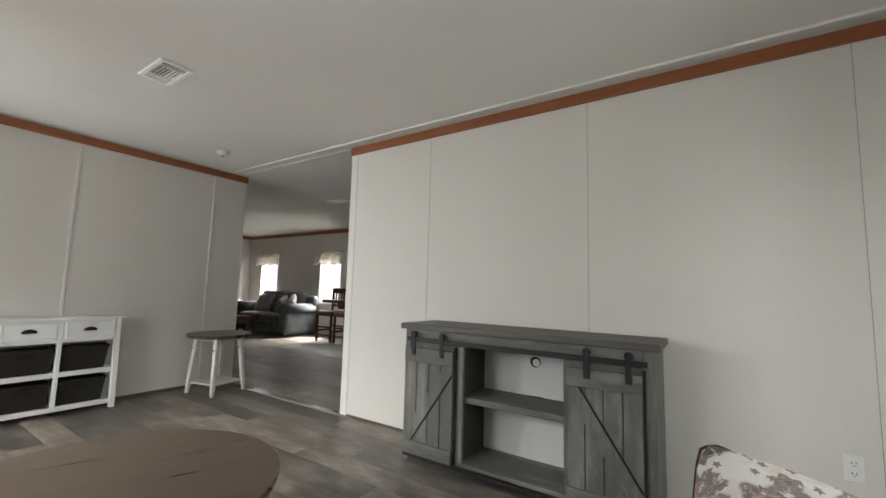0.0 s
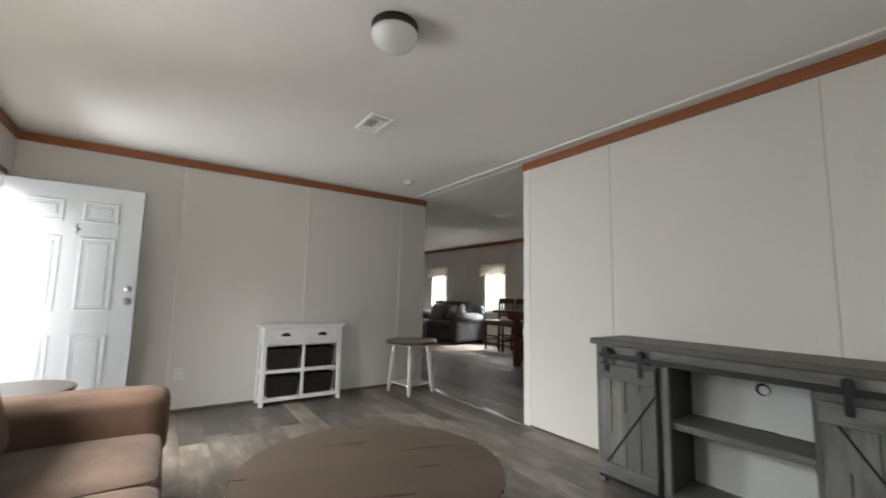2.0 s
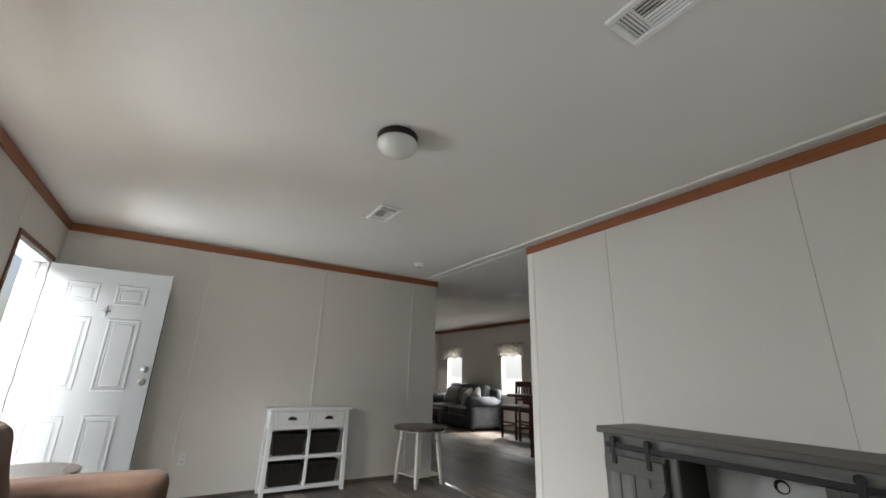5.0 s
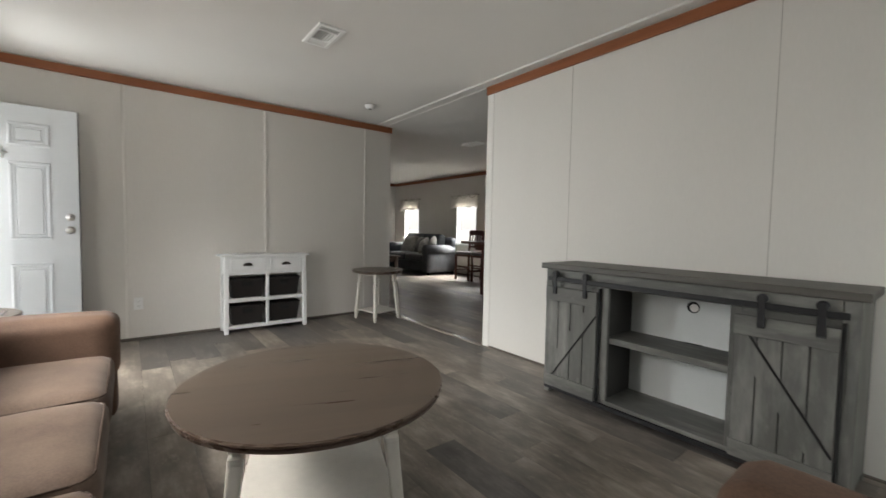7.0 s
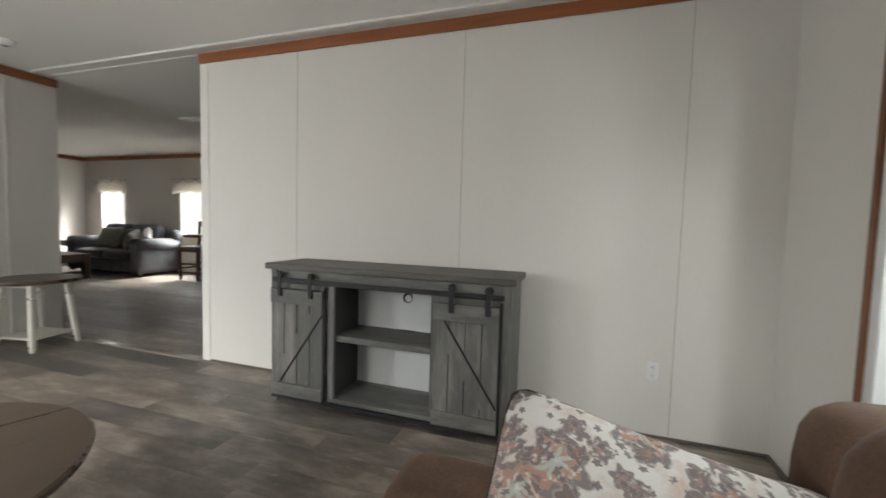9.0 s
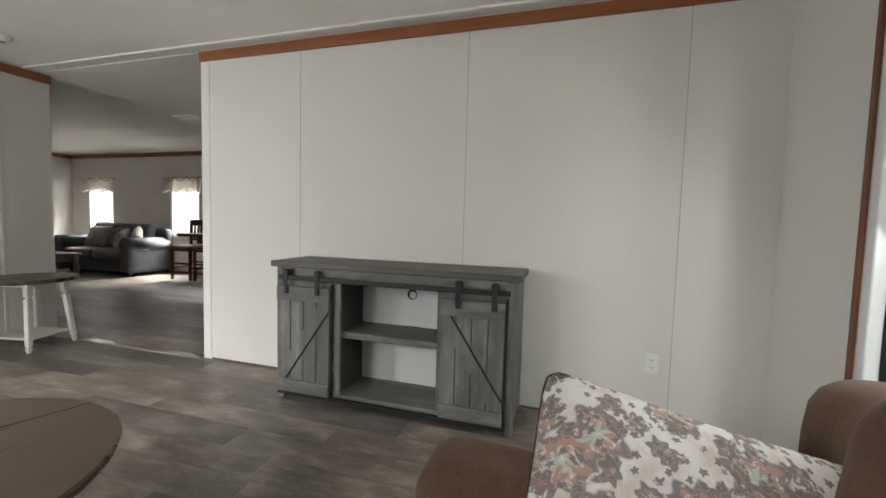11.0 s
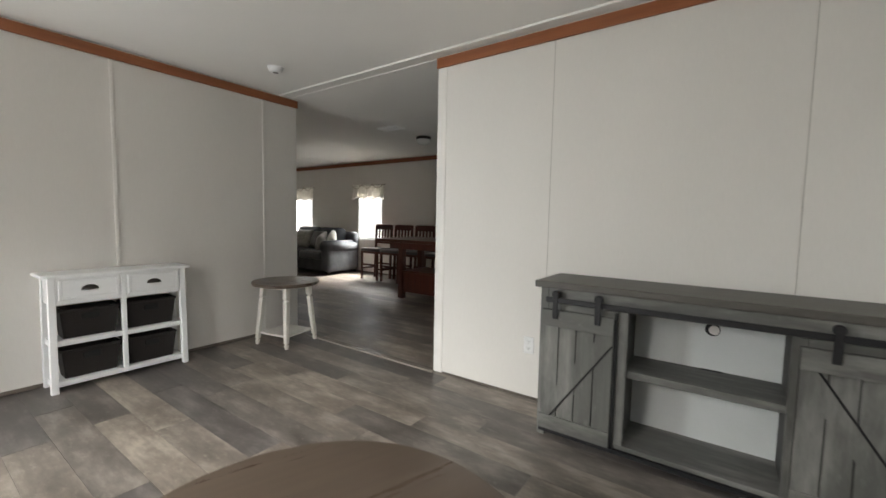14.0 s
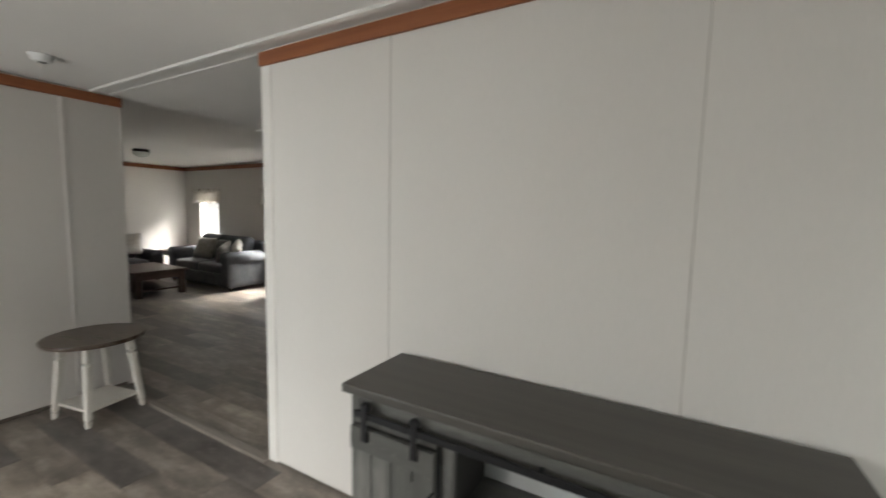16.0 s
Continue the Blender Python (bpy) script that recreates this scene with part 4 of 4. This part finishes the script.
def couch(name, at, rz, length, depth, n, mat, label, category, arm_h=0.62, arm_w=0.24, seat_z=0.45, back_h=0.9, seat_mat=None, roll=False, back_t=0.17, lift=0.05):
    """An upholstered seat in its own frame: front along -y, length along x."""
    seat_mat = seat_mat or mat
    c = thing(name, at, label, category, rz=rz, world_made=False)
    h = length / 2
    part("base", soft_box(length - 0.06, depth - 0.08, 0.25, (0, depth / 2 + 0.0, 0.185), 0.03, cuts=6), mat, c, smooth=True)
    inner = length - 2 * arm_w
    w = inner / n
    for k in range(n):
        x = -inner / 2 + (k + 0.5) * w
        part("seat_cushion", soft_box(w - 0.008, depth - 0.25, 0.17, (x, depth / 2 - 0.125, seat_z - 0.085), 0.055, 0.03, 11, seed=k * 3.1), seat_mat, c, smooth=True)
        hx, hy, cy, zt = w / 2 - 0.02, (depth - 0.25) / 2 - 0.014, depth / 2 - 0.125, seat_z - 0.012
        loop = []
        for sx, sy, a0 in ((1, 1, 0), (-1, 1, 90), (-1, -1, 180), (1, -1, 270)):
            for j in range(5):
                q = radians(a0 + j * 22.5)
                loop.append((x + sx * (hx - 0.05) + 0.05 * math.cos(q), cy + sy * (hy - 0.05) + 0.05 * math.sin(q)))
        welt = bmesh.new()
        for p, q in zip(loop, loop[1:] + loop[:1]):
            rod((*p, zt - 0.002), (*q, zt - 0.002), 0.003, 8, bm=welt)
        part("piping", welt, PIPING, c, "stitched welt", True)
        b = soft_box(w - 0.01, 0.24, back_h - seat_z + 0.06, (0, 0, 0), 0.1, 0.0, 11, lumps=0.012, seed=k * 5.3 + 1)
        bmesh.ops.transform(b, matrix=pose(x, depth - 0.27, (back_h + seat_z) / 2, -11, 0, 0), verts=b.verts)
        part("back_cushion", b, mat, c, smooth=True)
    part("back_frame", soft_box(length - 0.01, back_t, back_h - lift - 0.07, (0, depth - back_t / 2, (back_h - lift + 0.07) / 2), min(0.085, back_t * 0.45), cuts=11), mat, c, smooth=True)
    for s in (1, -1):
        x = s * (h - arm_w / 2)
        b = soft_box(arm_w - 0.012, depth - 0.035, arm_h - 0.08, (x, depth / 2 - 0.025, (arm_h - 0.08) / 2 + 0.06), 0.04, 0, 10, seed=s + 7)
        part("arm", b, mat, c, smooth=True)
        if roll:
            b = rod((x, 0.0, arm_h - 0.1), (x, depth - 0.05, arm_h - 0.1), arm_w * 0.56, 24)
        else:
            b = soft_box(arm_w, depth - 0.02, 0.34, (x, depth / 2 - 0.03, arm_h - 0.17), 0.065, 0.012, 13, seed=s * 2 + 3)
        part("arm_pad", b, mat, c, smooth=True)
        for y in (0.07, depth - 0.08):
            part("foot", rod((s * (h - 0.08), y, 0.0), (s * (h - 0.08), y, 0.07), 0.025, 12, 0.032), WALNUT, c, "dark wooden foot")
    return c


couch("sofa", (-1.08, 0.255, 0), 180, 2.46, 0.98, 3, SUEDE_ARM, "tan suede sofa with rounded brown arms along the outer wall", "sofa", seat_mat=SUEDE, seat_z=0.425, back_h=0.905)
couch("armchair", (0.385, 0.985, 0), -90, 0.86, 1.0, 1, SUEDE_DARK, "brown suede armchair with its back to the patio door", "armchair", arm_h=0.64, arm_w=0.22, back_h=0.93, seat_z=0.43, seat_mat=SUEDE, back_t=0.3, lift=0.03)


def pillow(name, m, w, h, thick, mat, label, group="", seed=0.0, piping=None):
    p = thing(name, (0, 0, 0), label, "pillow", group, world_made=False)
    p.matrix_world = m
    part("cover", pillow_mesh(w, h, thick, seed), mat, p, smooth=True)
    if piping:
        b = bmesh.new()
        n = 20
        for side in range(4):
            pts = []
            for k in range(n + 1):
                u = 2 * k / n - 1
                q, e = 1 - (0.03 if side % 2 else 0.08) * (1 - u * u) - 0.06 * u ** 10, 0.94 if abs(u) > 0.99 else 1.0
                pts.append(((e * u * w / 2, q * h / 2), (q * w / 2, e * u * h / 2), (e * u * w / 2, -q * h / 2), (-q * w / 2, e * u * h / 2))[side])
            for a, c in zip(pts, pts[1:]):
                rod((*a, -0.004), (*c, -0.004), 0.0022, 6, bm=b)
        part("piping", b, piping, p, "brown piping", True)
    return p


def plane_pose(origin, along, up):
    """A pose at origin with x along one way and y nearest another."""
    x = Vector(along).normalized()
    z = x.cross(Vector(up)).normalized()
    y = z.cross(x)
    return Matrix((( x.x, y.x, z.x, origin[0]), (x.y, y.y, z.y, origin[1]), (x.z, y.z, z.z, origin[2]), (0, 0, 0, 1)))


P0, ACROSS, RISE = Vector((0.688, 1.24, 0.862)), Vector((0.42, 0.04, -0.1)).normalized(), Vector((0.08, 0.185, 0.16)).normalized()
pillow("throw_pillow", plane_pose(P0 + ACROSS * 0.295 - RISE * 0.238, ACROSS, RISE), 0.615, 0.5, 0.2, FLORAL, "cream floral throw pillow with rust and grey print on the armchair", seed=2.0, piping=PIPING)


# ---- small fixtures ----
def outlet(m, label, category="outlet", name="outlet"):
    """A wall plate lying in its own x-z plane, facing -y."""
    o = thing(name, (0, 0, 0), label, category, "wall plates", world_made=False)
    o.matrix_world = m
    part("plate", box(-0.036, 0.036, -0.006, 0, -0.058, 0.058, 0.003), PLASTIC, o)
    if name == "outlet":
        for z in (-0.022, 0.022):
            r = part("receptacle", box(-0.017, 0.017, -0.009, -0.006, z - 0.015, z + 0.015, 0.003), PLASTIC, o)
            for x in (-0.007, 0.007):
                part("slot", box(x - 0.0015, x + 0.0015, -0.0095, -0.0088, z - 0.002, z + 0.008), SLOT, r, "dark slot")
            part("ground_slot", box(-0.002, 0.002, -0.0095, -0.0088, z - 0.01, z - 0.006), SLOT, r, "dark ground slot")
    else:
        part("toggle", box(-0.005, 0.005, -0.016, -0.006, -0.012, 0.012, 0.002), PLASTIC, o, "white toggle")
    return o


outlet(pose(1.16, MARRIAGE, 0.376), "white duplex outlet on the panel wall")
outlet(pose(-1.333, MARRIAGE, 0.37), "white duplex outlet beside the media console")
outlet(pose(LEFT, 0.382, 0.35, 0, 0, 90), "white duplex outlet on the west wall")
outlet(pose(-2.774, FRONT, 1.21, 0, 0, 180), "white light switch beside the front door", "light switch", "light_switch")


def ceiling_lamp(x, y):
    l = thing("ceiling_lamp", (x, y, TOP), "flush ceiling lamp with bronze ring and frosted bowl, switched off", "ceiling lamp", "flush ceiling lamps")
    part("canopy", lathe(((0.104, -0.045), (0.111, -0.041), (0.114, -0.006), (0.108, 0.0)), (x, y, TOP), 40), BRONZE, l, "dark bronze ring", True)
    prof = [(0.113 * math.cos(a), -0.045 - 0.08 * math.sin(a)) for a in [math.pi / 2 * (1 - k / 9) * 0.985 for k in range(10)]]
    part("shade", lathe(prof, (x, y, TOP), 40), FROSTED, l, "frosted glass bowl", True)


for x, y in ((-1.085, 1.02), (-4.1, 5.3), (-7.55, 4.77)):
    ceiling_lamp(x, y)


def ceiling_vent(x0, x1, y0, y1, slats, label):
    v = thing("ceiling_vent", ((x0 + x1) / 2, (y0 + y1) / 2, TOP), label, "vent", "ceiling vents")
    z = TOP
    w = 0.028
    f = bmesh.new()
    for a, b, c, d in ((x0, x1, y0, y0 + w), (x0, x1, y1 - w, y1), (x0, x0 + w, y0 + w, y1 - w), (x1 - w, x1, y0 + w, y1 - w)):
        box(a, b, c, d, z - 0.016, z - 0.001, 0.004, f)
    part("frame", f, VENT_WHITE, v, "white frame")
    part("backing", box(x0 + w, x1 - w, y0 + w, y1 - w, z - 0.003, z - 0.001), VENT_DARK, v, "dark duct behind the slats")
    n = slats
    for k in range(n):
        y = y0 + w + (k + 0.5) * (y1 - y0 - 2 * w) / n
        b = box(-(x1 - x0) / 2 + w + 0.065, (x1 - x0) / 2 - w - 0.065, -0.005, 0.005, -0.001, 0.001)
        bmesh.ops.transform(b, matrix=pose((x0 + x1) / 2, y, z - 0.008, 38 if k < n / 2 else -38, 0, 0), verts=b.verts)
        part("slat", b, VENT_WHITE, v)
    for s in (0, 1):
        for k in range(4):
            xx = (x0 + w + 0.008 + k * 0.014) if s == 0 else (x1 - w - 0.008 - k * 0.014)
            b = box(-0.004, 0.004, -(y1 - y0) / 2 + w, (y1 - y0) / 2 - w, -0.001, 0.001)
            bmesh.ops.transform(b, matrix=pose(xx, (y0 + y1) / 2, z - 0.008, 0, 38 if s else -38, 0), verts=b.verts)
            part("slat", b, VENT_WHITE, v)
        xx = x0 + w + 0.058 if s == 0 else x1 - w - 0.066
        part("divider", box(xx, xx + 0.008, y0 + w, y1 - w, z - 0.011, z - 0.003, 0.001), VENT_WHITE, v)


ceiling_vent(-2.345, -2.005, 1.328, 1.517, 7, "white louvred air vent in the ceiling")
ceiling_vent(0.042, 0.5, 1.325, 1.52, 8, "long white louvred air vent in the ceiling")
ceiling_vent(-4.285, -3.945, 4.5, 4.69, 7, "white louvred air vent in the far ceiling")

smoke = thing("smoke_detector", (-3.414, 2.435, TOP), "small round white smoke detector on the ceiling", "smoke detector")
part("body", lathe(((0.038, -0.042), (0.05, -0.034), (0.055, -0.012), (0.062, -0.008), (0.062, 0.0)), (-3.414, 2.435, TOP), 32), PLASTIC, smoke, smooth=True)
part("grille", lathe(((0.018, -0.046), (0.022, -0.0425), (0.022, -0.04)), (-3.414, 2.435, TOP), 20), VENT_DARK, smoke, "dark sounder grille", True)

# ---- far sitting and dining room ----
couch("sofa", (-8.03, 5.84, 0), 0, 2.06, 0.88, 2, BLUE_GREY, "blue-grey sofa with rolled arms below the windows", "sofa", arm_h=0.68, arm_w=0.25, seat_z=0.47, back_h=0.95, seat_mat=SEAT_DARK, roll=True)
couch("armchair", (-9.0, 5.2, 0), 90, 1.0, 0.9, 1, SEAT_DARK, "dark grey armchair against the end wall", "armchair", arm_h=0.64, arm_w=0.22, seat_z=0.47, back_h=0.9, roll=True)
for m, w, mat, lab, seed in (
    (pose(-8.39, 6.23, 0.7, 66, 0, 6), 0.52, PILLOW_GREY, "grey patterned pillow on the far sofa", 1.0),
    (pose(-7.93, 6.29, 0.7, 68, 0, -8), 0.46, PILLOW_DARK, "dark pillow on the far sofa", 2.2),
    (pose(-7.57, 6.11, 0.68, 70, 14, -58), 0.42, PILLOW_GREY, "grey striped pillow against the sofa arm", 3.1),
    (pose(-7.39, 6.25, 0.72, 70, 34, -38), 0.36, PILLOW_WHITE, "off-white pillow against the sofa arm", 4.6),
    (pose(-9.48, 5.3, 0.78, 68, 0, 70), 0.5, PILLOW_WHITE, "off-white pillow on the armchair", 5.5),
):
    pillow("pillow", m, w, w * 0.92, 0.17, mat, lab, "pillows in the far sitting room", seed)


def far_coffee_table(x0, x1, y0, y1, h):
    t = thing("coffee_table", ((x0 + x1) / 2, (y0 + y1) / 2, 0), "dark wooden coffee table with a low shelf before the sofa", "coffee table")
    part("top", box(x0, x1, y0, y1, h - 0.035, h, 0.008, segments=2), WALNUT, t)
    part("apron", box(x0 + 0.05, x1 - 0.05, y0 + 0.05, y1 - 0.05, h - 0.15, h - 0.035, 0.004), WALNUT, t)
    part("shelf", box(x0 + 0.06, x1 - 0.06, y0 + 0.06, y1 - 0.06, 0.1, 0.13, 0.004), WALNUT, t)
    for x in (x0 + 0.035, x1 - 0.125):
        for y in (y0 + 0.035, y1 - 0.125):
            part("leg", box(x, x + 0.09, y, y + 0.09, 0, h - 0.035, 0.006), WALNUT, t)


far_coffee_table(-8.8, -7.6, 4.6, 5.45, 0.45)


def corner_table(x0, x1, y0, y1, h):
    t = thing("corner_table", ((x0 + x1) / 2, (y0 + y1) / 2, 0), "dark wooden side table between the far armchair and sofa", "side table")
    part("top", box(x0, x1, y0, y1, h - 0.03, h, 0.006, segments=2), WALNUT, t)
    part("apron", box(x0 + 0.04, x1 - 0.04, y0 + 0.04, y1 - 0.04, h - 0.11, h - 0.03, 0.003), WALNUT, t)
    part("shelf", box(x0 + 0.04, x1 - 0.04, y0 + 0.04, y1 - 0.04, 0.14, 0.165, 0.003), WALNUT, t)
    for x in (x0 + 0.02, x1 - 0.07):
        for y in (y0 + 0.02, y1 - 0.07):
            part("leg", box(x, x + 0.05, y, y + 0.05, 0, h - 0.03, 0.004), WALNUT, t)


corner_table(-9.68, -9.16, 5.95, 6.5, 0.6)


def dining_table():
    x0, x1, y0, y1, h = -4.64, -3.05, 4.82, 5.8, 0.91
    t = thing("dining_table", (-3.85, 5.3, 0), "dark cherry counter-height dining table with storage base", "dining table")
    part("tabletop", box(x0, x1, y0, y1, h - 0.045, h, 0.012, segments=2), CHERRY_TOP, t)
    part("apron", box(x0 + 0.2, x1 - 0.2, y0 + 0.16, y1 - 0.16, h - 0.15, h - 0.045, 0.004), CHERRY, t)
    for x in (-4.36, -3.42):
        for y in (5.04, 5.5):
            part("leg", box(x, x + 0.09, y, y + 0.09, 0, h - 0.045, 0.006), CHERRY, t)
    part("storage_box", box(-4.29, -3.39, 5.07, 5.56, 0.1, 0.4, 0.006), CHERRY, t, "cherry storage box between the legs")
    part("box_shelf", box(-4.31, -3.37, 5.05, 5.58, 0.4, 0.43, 0.005), CHERRY_TOP, t)


dining_table()


def dining_chair():
    c = thing("dining_chair", (0, 0, 0), "dark cherry counter-height chair with a slatted back", "chair", "chairs round the dining table", world_made=False)
    sz, w = 0.62, 0.21
    part("seat", soft_box(0.45, 0.42, 0.06, (0, 0, sz - 0.03), 0.02, 0.01, 6, lumps=0.001), PILLOW_DARK, c, "dark upholstered seat", True)
    part("seat_frame", box(-w, w, -0.2, 0.2, sz - 0.1, sz - 0.055, 0.004), CHERRY, c)
    for x in (-w, w):
        part("leg", box(x - 0.02, x + 0.02, -0.2, -0.16, 0, sz - 0.06, 0.004), CHERRY, c)
        b = box(x - 0.02, x + 0.02, 0.16, 0.2, 0, 1.08, 0.004)
        for v in b.verts:
            if v.co.z > 1:
                v.co.y += 0.05
        part("back_leg", b, CHERRY, c)
        part("side_stretcher", box(x - 0.012, x + 0.012, -0.16, 0.16, 0.2, 0.235, 0.003), CHERRY, c)
    part("front_stretcher", box(-w + 0.02, w - 0.02, -0.192, -0.168, 0.28, 0.315, 0.003), CHERRY, c)
    part("rear_stretcher", box(-w + 0.02, w - 0.02, 0.168, 0.19, 0.28, 0.315, 0.003), CHERRY, c)
    part("top_rail", box(-w + 0.015, w - 0.015, 0.215, 0.245, 0.98, 1.09, 0.008), CHERRY, c)
    part("lower_rail", box(-w + 0.02, w - 0.02, 0.195, 0.22, 0.7, 0.74, 0.004), CHERRY, c)
    for k in range(4):
        x = -0.12 + k * 0.08
        b = box(x - 0.02, x + 0.02, 0.2, 0.214, 0.73, 0.99, 0.002)
        for v in b.verts:
            v.co.y += 0.07 * (v.co.z - 0.73) / 0.36 * 0.4
        part("slat", b, CHERRY, c)
    return c


chair = dining_chair()
chair.matrix_basis = pose(-5.98, 6.2, 0)
for x in (-5.45, -4.92, -4.4):
    copy_thing(chair, pose(x, 6.2, 0))


# ---- floor planks ----
def planks():
    """Planks 18 cm wide running along x."""
    rng = random.Random(4)
    w, length, gap = 0.183, 1.22, 0.0006
    shared = {}
    y = FRONT
    while y < BACK - 0.01:
        y1 = min(y + w, BACK)
        x = FAR_LEFT - rng.uniform(0, length) if y > MARRIAGE else LEFT - rng.uniform(0.02, length)
        while x < RIGHT:
            lo = FAR_LEFT if y > MARRIAGE else LEFT
            a, b = max(x, lo), min(x + length, RIGHT)
            x += length
            if b - a < 0.02:
                continue
            lx, ly = round(b - a, 3), round(y1 - y, 3)
            if (lx, ly) not in shared:
                shared[(lx, ly)] = mesh_of("plank", box(gap, lx - gap, gap, ly - gap, -0.007, 0, 0.0), PLANK)
            p = new("plank", shared[(lx, ly)])
            p.location = (a, y, rng.uniform(-0.0004, 0.0004))
            p.parent = FLOOR
        y = y1


planks()
